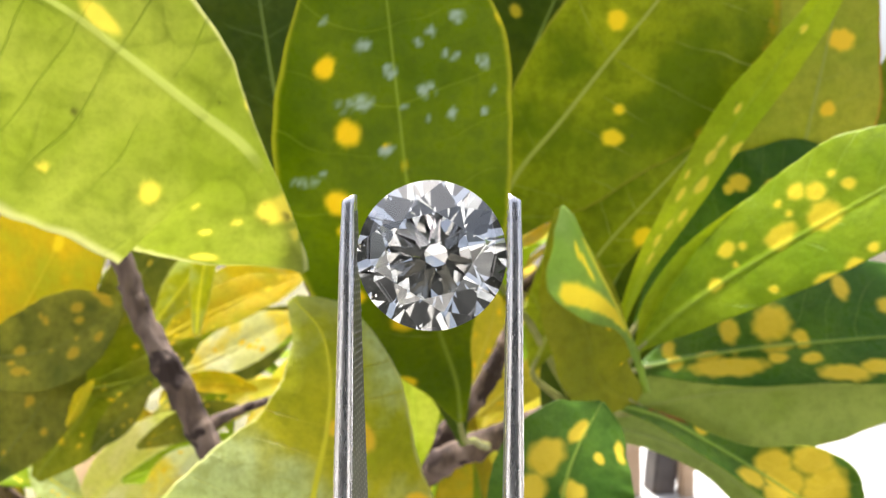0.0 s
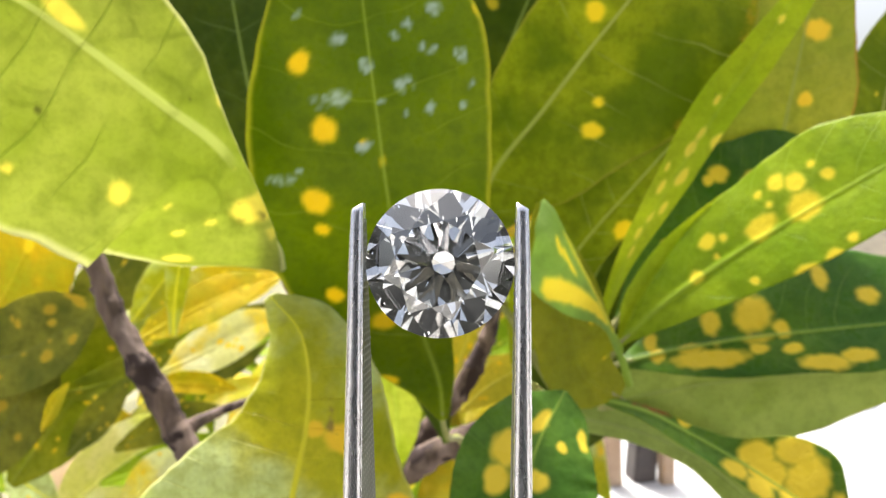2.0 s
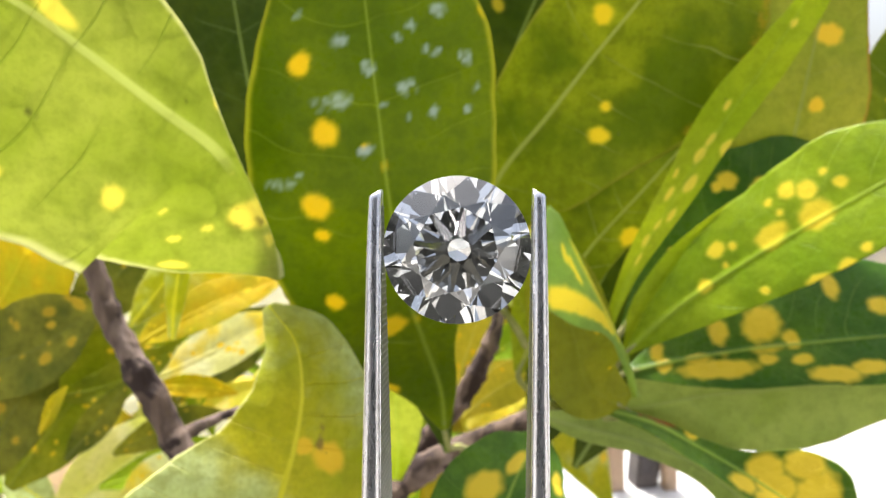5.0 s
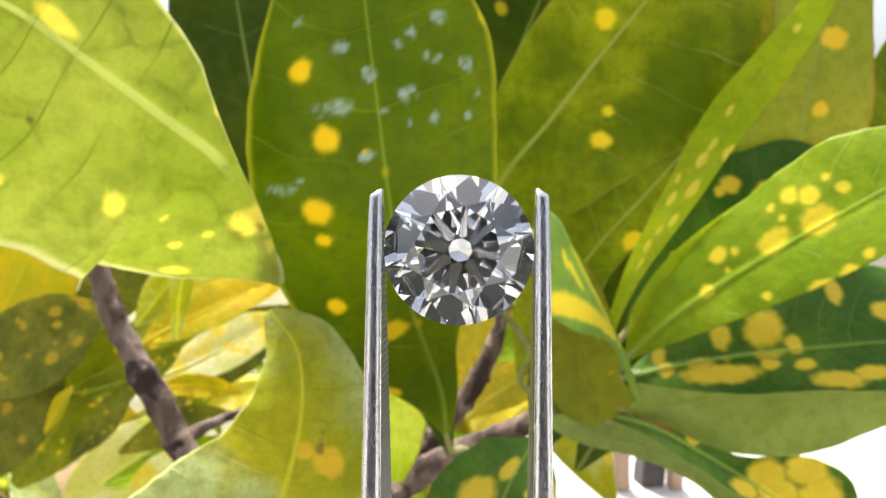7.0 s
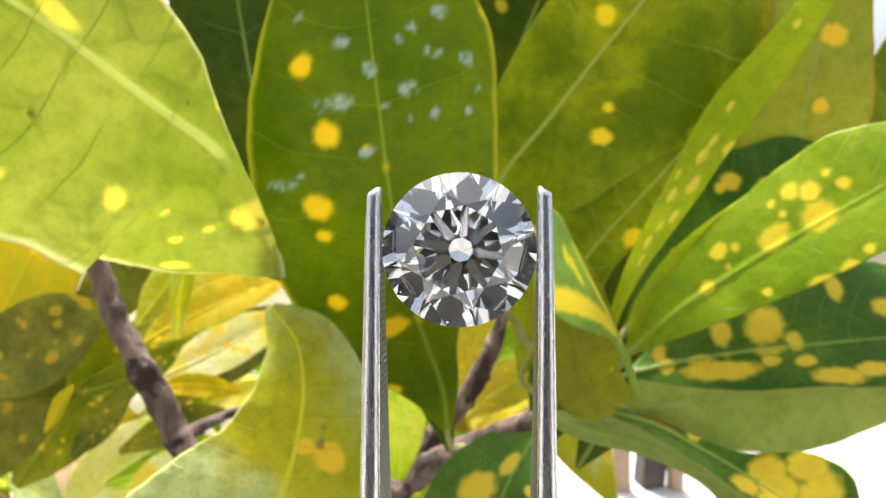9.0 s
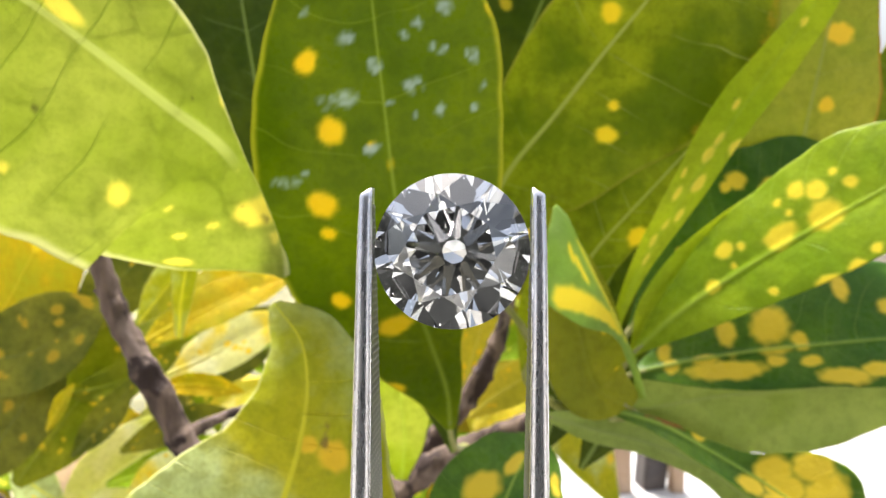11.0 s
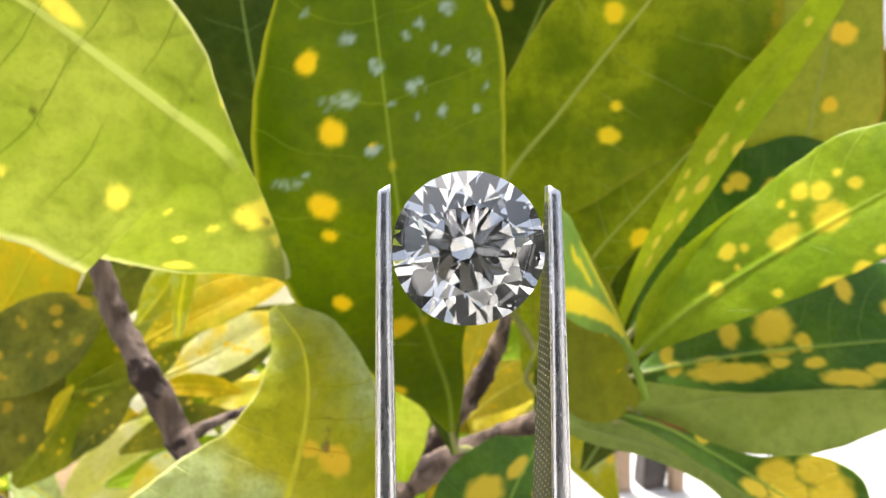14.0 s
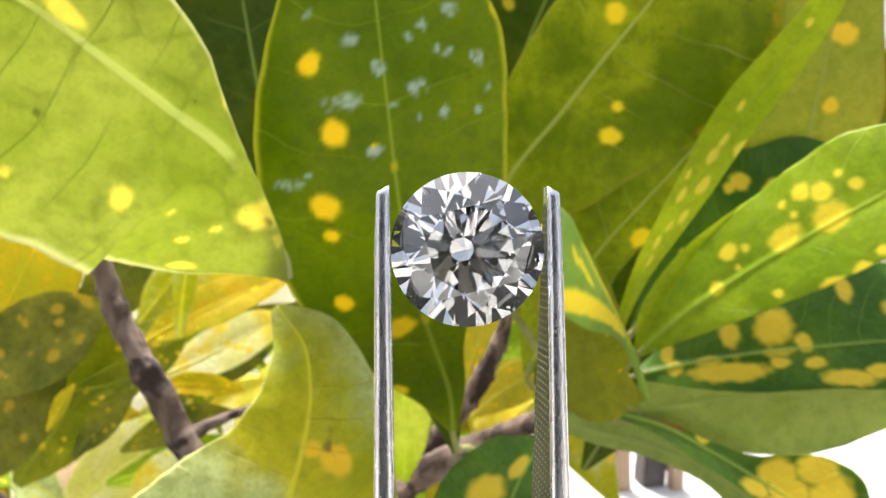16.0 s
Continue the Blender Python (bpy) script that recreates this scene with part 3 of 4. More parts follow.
leaf(DEEP, [(0.0042, 0.1461, 0.5523, 0.0007, 0.0007), (0.0036, 0.1420, 0.5603, 0.0063, 0.0027), (0.0003, 0.1344, 0.5728, 0.0132, 0.0061), (-0.0027, 0.1275, 0.5838, 0.0184, 0.0129), (-0.0044, 0.1191, 0.5979, 0.0200, 0.0158), (-0.0055, 0.1145, 0.6100, 0.0188, 0.0165), (-0.0063, 0.1096, 0.6200, 0.0150, 0.0160), (-0.0069, 0.1064, 0.6279, 0.0108, 0.0122), (-0.0075, 0.1054, 0.6365, 0.0056, 0.0063), (-0.0077, 0.1052, 0.6430, 0.0002, 0.0002)], (0.01, -1.00, -0.03), (0.1, 0.1), -0.05, 0.0003, 1,
     spots=[(0.738, -0.6, 1.52, 1.0), (0.638, -0.41, 1.92, 1.0), (0.531, -0.54, 2.09, 1.0), (0.481, -0.54, 1.12, 1.0), (0.363, -0.63, 1.38, 1.0), (0.288, -0.3, 2.48, 0.7), (0.581, 0.0, 0.58, 1.0), (0.613, -0.13, 0.49, 1.0), (0.788, 1.0, 0.73, 1.0), (0.144, -1.0, 1.84, 1.0)],
     residue=[(0.681, -0.34, 1.73, 0.45), (0.569, -0.79, 1.4, 0.4), (0.694, 0.27, 1.32, 0.8), (0.731, 0.76, 0.9, 1), (0.725, -0.05, 1.04, 1), (0.763, -0.27, 0.89, 0.8), (0.656, 0.47, 0.74, 1.6), (0.65, 0.23, 0.6, 1.0), (0.688, 0.82, 0.66, 0.7), (0.775, 0.37, 0.76, 0.7), (0.744, 0.5, 0.9, 0.6), (0.794, 0.63, 0.87, 0.6), (0.606, -0.13, 0.89, 0.8), (0.8, -0.66, 0.5, 1.0), (0.656, 0.76, 0.6, 1.0), (0.581, -0.63, 0.56, 0.6), (0.763, 0.23, 0.51, 1.0), (0.669, 0.05, 0.47, 1.0)],
     label="glossy deep green leaf with yellow spots and water marks", stalk=(0.0123, 0.2015, 0.5255))
# unseen leaf added to stop sunlight passing through the glossy leaf's lower part
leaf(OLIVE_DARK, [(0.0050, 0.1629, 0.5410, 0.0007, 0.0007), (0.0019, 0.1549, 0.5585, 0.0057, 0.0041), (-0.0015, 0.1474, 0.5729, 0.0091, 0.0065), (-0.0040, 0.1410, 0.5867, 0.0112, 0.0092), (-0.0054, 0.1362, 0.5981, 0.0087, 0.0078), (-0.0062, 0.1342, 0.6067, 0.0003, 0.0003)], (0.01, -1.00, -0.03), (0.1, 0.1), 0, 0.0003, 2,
     label="hidden leaf added to block sun behind the glossy one")
leaf(OLIVE, [(0.0094, 0.1504, 0.5890, 0.0011, 0.0043), (0.0144, 0.1478, 0.6009, 0.0074, 0.0132), (0.0226, 0.1441, 0.6117, 0.0112, 0.0175), (0.0308, 0.1414, 0.6227, 0.0128, 0.0229), (0.0376, 0.1404, 0.6312, 0.0126, 0.0228), (0.0453, 0.1417, 0.6418, 0.0097, 0.0185), (0.0553, 0.1444, 0.6558, 0.0003, 0.0003)], (-0.09, -0.99, -0.08), (0.05, 0.1), -0.05, 0.0003, 3,
     spots=[(0.562, -0.27, 1.76, 1.0), (0.419, 0.34, 1.0, 1.0), (0.363, 0.5, 1.71, 1.0)],
     residue=[(0.50 + 0.05 * k, 0.93, 1.3, 2.2) for k in range(8)],
     label="broad olive green leaf with few yellow dots", stalk=(0.0327, 0.1757, 0.5450))
leaf(OLIVE, [(0.0202, 0.1650, 0.5581, 0.0010, 0.0010), (0.0249, 0.1616, 0.5713, 0.0071, 0.0060), (0.0338, 0.1583, 0.5861, 0.0104, 0.0060), (0.0444, 0.1568, 0.5987, 0.0113, 0.0068), (0.0559, 0.1594, 0.6112, 0.0080, 0.0069), (0.0680, 0.1632, 0.6262, 0.0005, 0.0005)], (0.01, -1.00, -0.08), (0.1, 0.1), -0.1, 0.0003, 4,
     spots=[(0.456, 0.73, 2.05, 1.5)],
     label="dull olive leaf set behind the others", stalk=(0.0327, 0.1757, 0.5450))
leaf(FRESH, [(0.0347, 0.1446, 0.5717, 0.0005, 0.0005), (0.0366, 0.1416, 0.5808, 0.0013, 0.0013), (0.0445, 0.1376, 0.5979, 0.0027, 0.0027), (0.0512, 0.1351, 0.6103, 0.0039, 0.0030), (0.0583, 0.1344, 0.6214, 0.0028, 0.0034), (0.0642, 0.1346, 0.6309, 0.0014, 0.0032), (0.0714, 0.1350, 0.6426, 0.0005, 0.0005)], (-0.43, -0.86, 0.27), (0.5, -0.2), 0, 0.0003, 5,
     spots=[(0.45, -0.09, 1.06, 2.6), (0.388, 0.34, 1.17, 2.4), (0.35, -0.41, 0.78, 3), (0.312, 0.41, 0.79, 2.5), (0.562, -0.27, 0.66, 2.4), (0.238, -0.13, 0.8, 3), (0.769, 0.09, 0.65, 2), (0.281, 0.0, 0.69, 3), (0.488, -0.05, 0.76, 2.6), (0.194, 0.09, 0.71, 3), (0.488, 1.0, 1.33, 1.4), (0.394, -0.63, 0.58, 3)],
     label="narrow fresh green leaf seen on edge", stalk=(0.0327, 0.1757, 0.5450))
leaf(OLIVE_RED, [(0.0739, 0.1644, 0.5928, 0.0007, 0.0007), (0.0748, 0.1625, 0.6023, 0.0135, 0.0105), (0.0767, 0.1620, 0.6148, 0.0160, 0.0135), (0.0800, 0.1637, 0.6297, 0.0126, 0.0109), (0.0828, 0.1653, 0.6434, 0.0092, 0.0069), (0.0850, 0.1669, 0.6570, 0.0003, 0.0003)], (0.01, -0.99, 0.12), (0.05, 0.1), -0.05, 0.0003, 6,
     spots=[(0.581, 0.23, 2.52, 0.8), (0.356, 0.23, 1.6, 1.0)],
     label="olive leaf with a reddish orange margin")
leaf(OLIVE, [(0.1159, 0.2091, 0.5839, 0.0031, 0.0031), (0.1249, 0.2120, 0.6083, 0.0092, 0.0107), (0.1293, 0.2143, 0.6281, 0.0107, 0.0122), (0.1338, 0.2159, 0.6418, 0.0061, 0.0092), (0.1383, 0.2172, 0.6524, 0.0005, 0.0005)], (0.01, -0.99, 0.12), (0, 0), 0, 0.0003, 7, scatter=6,
     label="dull green leaf with dark spots")
leaf(LIME, [(0.0389, 0.1461, 0.5675, 0.0005, 0.0005), (0.0453, 0.1421, 0.5755, 0.0044, 0.0044), (0.0537, 0.1380, 0.5835, 0.0094, 0.0074), (0.0645, 0.1312, 0.5930, 0.0126, 0.0095), (0.0727, 0.1269, 0.5994, 0.0126, 0.0095), (0.0815, 0.1237, 0.6056, 0.0073, 0.0094), (0.0904, 0.1214, 0.6110, 0.0003, 0.0003)], (0.08, -0.74, 0.66), (0.1, 0.15), -0.1, 0.0003, 8,
     spots=[(0.569, -0.09, 2.6, 1.0), (0.463, -0.16, 2.31, 1.5), (0.544, -0.6, 1.54, 1.0), (0.581, -0.44, 1.7, 1.0), (0.65, -0.3, 1.1, 1.0), (0.338, -0.5, 1.51, 1.0), (0.269, -0.05, 1.31, 1.0), (0.631, -0.54, 0.75, 1.0), (0.494, -0.6, 0.78, 1.0), (0.506, -0.37, 0.67, 1.0), (0.375, -0.37, 0.8, 1.0), (0.388, 0.76, 0.85, 1.0), (0.569, 1.0, 1.41, 1.0), (0.5, 1.0, 1.45, 1.6), (0.619, 0.85, 0.88, 1.0), (0.338, -0.16, 0.6, 1.0)],
     label="bright lime green leaf dotted with yellow spots", stalk=(0.0327, 0.1757, 0.5450))
leaf(FRESH, [(0.0391, 0.1481, 0.5674, 0.0004, 0.0004), (0.0415, 0.1470, 0.5745, 0.0026, 0.0021), (0.0462, 0.1458, 0.5817, 0.0036, 0.0030), (0.0552, 0.1430, 0.5916, 0.0033, 0.0031), (0.0625, 0.1398, 0.5984, 0.0024, 0.0024), (0.0689, 0.1374, 0.6034, 0.0003, 0.0003)], (0.19, -0.90, 0.39), (0.1, 0.1), 0, 0.0003, 9,
     label="plain fresh green leaf under a spotted one", stalk=(0.0327, 0.1757, 0.5450))
leaf(DARK, [(0.0401, 0.1515, 0.5619, 0.0008, 0.0008), (0.0507, 0.1509, 0.5645, 0.0078, 0.0052), (0.0621, 0.1493, 0.5670, 0.0151, 0.0077), (0.0742, 0.1476, 0.5689, 0.0177, 0.0083), (0.0870, 0.1459, 0.5707, 0.0174, 0.0092), (0.1005, 0.1442, 0.5723, 0.0110, 0.0061), (0.1143, 0.1434, 0.5732, 0.0004, 0.0004)], (0.00, -0.79, 0.61), (0.1, 0.1), -0.1, 0.0003, 10,
     spots=[(0.363, -0.3, 3.65, 1.0), (0.256, -0.34, 2.23, 0.77), (0.425, -0.09, 1.52, 1.0), (0.231, 0.44, 3.7, 3.6), (0.356, 0.3, 1.4, 1.43), (0.094, -0.5, 1.57, 0.71), (0.438, 0.37, 1.49, 1.67), (0.556, -0.63, 2.0, 0.56), (0.188, 0.05, 1.77, 2.0), (0.506, 0.76, 2.72, 2.86), (0.588, 0.63, 2.09, 2.0), (0.656, -0.37, 1.95, 1.0), (0.344, -0.63, 1.13, 1.0), (0.1, 0.05, 1.56, 1.0)],
     label="dark green leaf with large yellow blotches", stalk=(0.0327, 0.1757, 0.5450))
leaf(DARK, [(0.0410, 0.1574, 0.5700, 0.0007, 0.0007), (0.0486, 0.1580, 0.5819, 0.0050, 0.0066), (0.0594, 0.1585, 0.5924, 0.0112, 0.0092), (0.0694, 0.1594, 0.5996, 0.0090, 0.0079), (0.0771, 0.1603, 0.6055, 0.0040, 0.0040), (0.0797, 0.1607, 0.6070, 0.0004, 0.0004)], (0.01, -0.99, 0.12), (0, 0), 0, 0.0003, 11,
     spots=[(0.738, 0.13, 3.1, 1.5), (0.65, -0.44, 1.91, 1.0), (0.294, -1.0, 1.92, 1.0), (0.331, -0.13, 0.96, 1.0), (0.606, -0.44, 1.19, 1.0)],
     label="dark green leaf in shade with orange spots", stalk=(0.0327, 0.1757, 0.5450))
leaf(UNDER_DULL, [(0.0345, 0.1563, 0.5512, 0.0005, 0.0005), (0.0433, 0.1546, 0.5537, 0.0058, 0.0051), (0.0578, 0.1541, 0.5567, 0.0072, 0.0112), (0.0744, 0.1534, 0.5584, 0.0076, 0.0134), (0.0885, 0.1528, 0.5608, 0.0080, 0.0105), (0.1015, 0.1493, 0.5645, 0.0056, 0.0056), (0.1149, 0.1487, 0.5670, 0.0003, 0.0003)], (0.01, -1.00, -0.08), (0.1, 0.1), -0.05, 0.0003, 12,
     label="grey green leaf underside, dull and smooth", stalk=(0.0327, 0.1757, 0.5450))
leaf(DARK_WORN, [(0.0328, 0.1425, 0.5576, 0.0003, 0.0003), (0.0378, 0.1405, 0.5570, 0.0009, 0.0014), (0.0423, 0.1385, 0.5561, 0.0011, 0.0022), (0.0487, 0.1350, 0.5534, 0.0017, 0.0031), (0.0554, 0.1315, 0.5502, 0.0037, 0.0037), (0.0610, 0.1290, 0.5471, 0.0086, 0.0042), (0.0672, 0.1265, 0.5432, 0.0093, 0.0045), (0.0739, 0.1246, 0.5386, 0.0003, 0.0003)], (0.19, -0.86, 0.47), (0.3, 0.3), 0, 0.0003, 13,
     spots=[(0.60, -0.45, 2.6, 1.1), (0.70, -0.75, 2.9, 1.0), (0.66, -0.15, 2.8, 1.4), (0.56, 0.45, 1.9, 1.6), (0.78, -0.40, 3.8, 1.0), (0.34, -0.9, 1.0, 1.6), (0.66, 0.55, 2.2, 1.2), (0.86, 0.10, 3.0, 1.0), (0.93, -0.5, 2.4, 1.0)],
     residue=[(0.225, -0.85, 1.1, 4.0), (0.28, -0.95, 0.8, 4.0), (0.17, -0.7, 0.6, 3.0)],
     label="folded dark green leaf with yellow end and red worn edge", stalk=(0.0327, 0.1757, 0.5450))
leaf(UNDER_DULL, [(0.0226, 0.1543, 0.5524, 0.0005, 0.0005), (0.0316, 0.1531, 0.5502, 0.0034, 0.0025), (0.0436, 0.1509, 0.5479, 0.0045, 0.0025), (0.0553, 0.1485, 0.5432, 0.0045, 0.0027), (0.0645, 0.1457, 0.5360, 0.0033, 0.0033), (0.0717, 0.1441, 0.5300, 0.0003, 0.0003)], (0.01, -0.98, 0.21), (0.1, 0.1), 0, 0.0003, 14,
     label="grey green leaf underside with a drooping tip", stalk=(0.0327, 0.1757, 0.5450))
leaf(CURLED, [(0.0377, 0.1420, 0.5579, 0.0004, 0.0032), (0.0308, 0.1394, 0.5624, 0.0062, 0.0069), (0.0269, 0.1365, 0.5725, 0.0075, 0.0077), (0.0237, 0.1337, 0.5830, 0.0069, 0.0061), (0.0214, 0.1326, 0.5908, 0.0029, 0.0029), (0.0203, 0.1321, 0.5956, 0.0003, 0.0003)], (0.20, -0.97, 0.11), (0.1, 0.1), 0, 0.0003, 15,
     spots=[(0.45, 0.55, 0.7, 2.0), (0.22, 0.7, 0.6, 2.0)],
     label="curled olive leaf bending forward", stalk=(0.0327, 0.1757, 0.5450))
leaf(MINT, [(0.0383, 0.1364, 0.5619, 0.0003, 0.0003), (0.0351, 0.1323, 0.5697, 0.0009, 0.0004), (0.0316, 0.1280, 0.5762, 0.0017, 0.0004), (0.0283, 0.1246, 0.5821, 0.0066, 0.0004), (0.0252, 0.1232, 0.5878, 0.0090, 0.0004), (0.0225, 0.1228, 0.5929, 0.0047, 0.0004), (0.0213, 0.1230, 0.5949, 0.0030, 0.0007), (0.0200, 0.1232, 0.5965, 0.0004, 0.0004)], (-0.13, -0.83, 0.54), (0.1, -0.2), 0, 0.0003, 16,
     spots=[(0.819, -0.23, 0.79, 5), (0.769, -0.16, 0.79, 5), (0.719, -0.16, 0.7, 5), (0.69, -0.70, 2.0, 1.2), (0.66, -0.55, 2.1, 1.3), (0.625, -0.45, 2.0, 1.5), (0.58, -0.36, 1.8, 1.7), (0.53, -0.28, 1.5, 2.0), (0.47, -0.2, 1.2, 2.2), (0.425, -0.09, 0.83, 2.5), (0.363, 0.16, 0.66, 3)],
     label="folded leaf tip with yellow stripes")
hinged_leaf = leaf(YELLOWISH, [(-0.0228, 0.1005, 0.5432, 0.0211, 0.0150), (-0.0206, 0.1013, 0.5500, 0.0218, 0.0169), (-0.0183, 0.1033, 0.5581, 0.0168, 0.0158), (-0.0165, 0.1062, 0.5652, 0.0105, 0.0116), (-0.0160, 0.1090, 0.5723, 0.0072, 0.0091), (-0.0177, 0.1126, 0.5779, 0.0049, 0.0060), (-0.0205, 0.1150, 0.5807, 0.0027, 0.0037), (-0.0221, 0.1161, 0.5823, 0.0012, 0.0008)], (0.01, -0.94, 0.35), (0.05, -0.75), -0.1, 0.0003, 17,
     spots=[(0.494, 0.37, 1.91, 1.0), (0.513, 0.09, 1.17, 1.0), (0.306, 0.85, 1.67, 1.0)],
     residue=[(0.519, 0.27, 0.71, 2.2), (0.562, 0.27, 0.48, 4), (0.606, 0.27, 0.32, 4)],
     label="large yellowing leaf with painted lit rim and brown scar")
swaying_leaf = leaf(DARK, [(0.0080, 0.1024, 0.5399, 0.0093, 0.0085), (0.0098, 0.1054, 0.5480, 0.0102, 0.0099), (0.0120, 0.1093, 0.5556, 0.0098, 0.0091), (0.0141, 0.1117, 0.5591, 0.0072, 0.0070), (0.0162, 0.1140, 0.5615, 0.0039, 0.0043), (0.0173, 0.1152, 0.5631, 0.0003, 0.0003)], (-0.09, -0.95, 0.31), (0.1, 0.1), 0, 0.0003, 18,
     spots=[(0.613, -0.37, 2.42, 1.2), (0.788, -0.13, 1.39, 2), (0.463, -0.41, 1.9, 1.0), (0.806, 0.82, 1.13, 2), (0.713, 0.41, 0.81, 1.0), (0.5, 0.13, 1.58, 1.0)],
     label="dark green leaf with bold yellow blotches")
leaf(YOUNG, [(-0.0069, 0.1717, 0.5305, 0.0016, 0.0013), (-0.0062, 0.1727, 0.5396, 0.0052, 0.0047), (-0.0071, 0.1738, 0.5486, 0.0073, 0.0065), (-0.0087, 0.1747, 0.5564, 0.0052, 0.0042), (-0.0100, 0.1754, 0.5628, 0.0004, 0.0004)], (0.01, -0.95, 0.31), (0, 0), 0, 0.0003, 19,
     label="small lime leaf lit through")
leaf(YELLOW, [(0.0077, 0.2517, 0.5251, 0.0011, 0.0011), (0.0108, 0.2528, 0.5346, 0.0057, 0.0069), (0.0138, 0.2540, 0.5441, 0.0077, 0.0080), (0.0161, 0.2551, 0.5536, 0.0046, 0.0050), (0.0172, 0.2557, 0.5593, 0.0006, 0.0006)], (0.01, -0.98, 0.21), (0, 0), 0, 0.0003, 20, scatter=9,
     label="yellow leaf speckled with deeper yellow")
leaf(YELLOW, [(0.0103, 0.2412, 0.5209, 0.0009, 0.0009), (0.0194, 0.2421, 0.5283, 0.0052, 0.0056), (0.0286, 0.2428, 0.5338, 0.0063, 0.0063), (0.0386, 0.2435, 0.5393, 0.0006, 0.0006)], (0.01, -0.95, 0.31), (0, 0), 0, 0.0003, 21, scatter=4,
     label="small yellow leaf in the interior")
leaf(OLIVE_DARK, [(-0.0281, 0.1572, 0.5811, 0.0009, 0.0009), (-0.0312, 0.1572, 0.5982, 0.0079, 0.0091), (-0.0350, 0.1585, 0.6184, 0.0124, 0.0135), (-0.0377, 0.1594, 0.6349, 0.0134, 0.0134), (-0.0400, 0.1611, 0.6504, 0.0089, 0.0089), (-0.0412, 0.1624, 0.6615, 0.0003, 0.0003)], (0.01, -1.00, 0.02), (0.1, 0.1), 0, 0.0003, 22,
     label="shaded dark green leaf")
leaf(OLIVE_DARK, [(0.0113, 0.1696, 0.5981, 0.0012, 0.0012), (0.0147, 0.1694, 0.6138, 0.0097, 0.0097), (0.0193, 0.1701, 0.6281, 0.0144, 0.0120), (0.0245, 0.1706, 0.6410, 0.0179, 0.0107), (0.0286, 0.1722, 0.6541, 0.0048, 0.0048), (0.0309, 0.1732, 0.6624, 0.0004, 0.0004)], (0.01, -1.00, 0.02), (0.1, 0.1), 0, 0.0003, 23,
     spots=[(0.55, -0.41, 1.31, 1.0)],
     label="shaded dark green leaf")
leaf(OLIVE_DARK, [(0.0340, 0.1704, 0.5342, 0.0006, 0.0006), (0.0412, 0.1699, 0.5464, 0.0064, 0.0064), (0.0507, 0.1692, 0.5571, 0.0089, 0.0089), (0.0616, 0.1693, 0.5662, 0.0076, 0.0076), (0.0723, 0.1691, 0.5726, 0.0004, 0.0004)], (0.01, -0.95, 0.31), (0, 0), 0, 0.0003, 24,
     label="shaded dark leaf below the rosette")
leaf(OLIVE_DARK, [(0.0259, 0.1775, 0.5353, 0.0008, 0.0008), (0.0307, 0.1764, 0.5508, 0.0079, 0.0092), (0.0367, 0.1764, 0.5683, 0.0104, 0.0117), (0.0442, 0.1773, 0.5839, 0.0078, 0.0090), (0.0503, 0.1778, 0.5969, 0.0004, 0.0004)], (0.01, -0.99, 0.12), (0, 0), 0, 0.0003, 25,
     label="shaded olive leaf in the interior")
leaf(GOLD, [(-0.1728, 0.2709, 0.5300, 0.0042, 0.0042), (-0.1605, 0.2730, 0.5465, 0.0229, 0.0229), (-0.1475, 0.2703, 0.5657, 0.0265, 0.0224), (-0.1368, 0.2675, 0.5843, 0.0180, 0.0160), (-0.1310, 0.2693, 0.6001, 0.0006, 0.0006)], (0.01, -0.95, 0.31), (0, 0), 0, 0.0003, 26, scatter=6,
     label="golden yellow leaf mottled green")
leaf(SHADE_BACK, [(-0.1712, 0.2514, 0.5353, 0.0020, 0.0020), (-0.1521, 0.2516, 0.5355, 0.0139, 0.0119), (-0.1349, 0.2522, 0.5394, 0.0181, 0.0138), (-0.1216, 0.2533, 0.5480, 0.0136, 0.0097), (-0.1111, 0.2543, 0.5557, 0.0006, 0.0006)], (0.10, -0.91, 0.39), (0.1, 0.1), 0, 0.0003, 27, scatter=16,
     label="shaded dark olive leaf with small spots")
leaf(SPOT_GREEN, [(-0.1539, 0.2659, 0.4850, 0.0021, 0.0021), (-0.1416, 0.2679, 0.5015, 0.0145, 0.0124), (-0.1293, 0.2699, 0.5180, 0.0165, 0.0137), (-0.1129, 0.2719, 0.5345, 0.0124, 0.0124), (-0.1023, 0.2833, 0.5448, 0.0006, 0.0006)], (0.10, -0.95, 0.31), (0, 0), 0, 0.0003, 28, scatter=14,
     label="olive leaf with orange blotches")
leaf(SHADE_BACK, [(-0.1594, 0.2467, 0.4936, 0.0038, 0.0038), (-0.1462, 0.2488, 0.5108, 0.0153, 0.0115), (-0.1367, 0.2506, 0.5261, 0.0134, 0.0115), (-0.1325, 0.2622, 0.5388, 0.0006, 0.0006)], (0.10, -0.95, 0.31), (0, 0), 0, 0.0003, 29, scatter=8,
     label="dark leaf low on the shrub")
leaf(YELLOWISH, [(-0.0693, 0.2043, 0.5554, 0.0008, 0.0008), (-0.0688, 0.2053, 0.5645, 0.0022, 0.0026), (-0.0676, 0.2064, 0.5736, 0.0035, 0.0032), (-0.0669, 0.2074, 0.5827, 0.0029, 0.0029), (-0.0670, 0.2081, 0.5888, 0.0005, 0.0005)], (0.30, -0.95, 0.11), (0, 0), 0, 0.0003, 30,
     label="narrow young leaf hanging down")
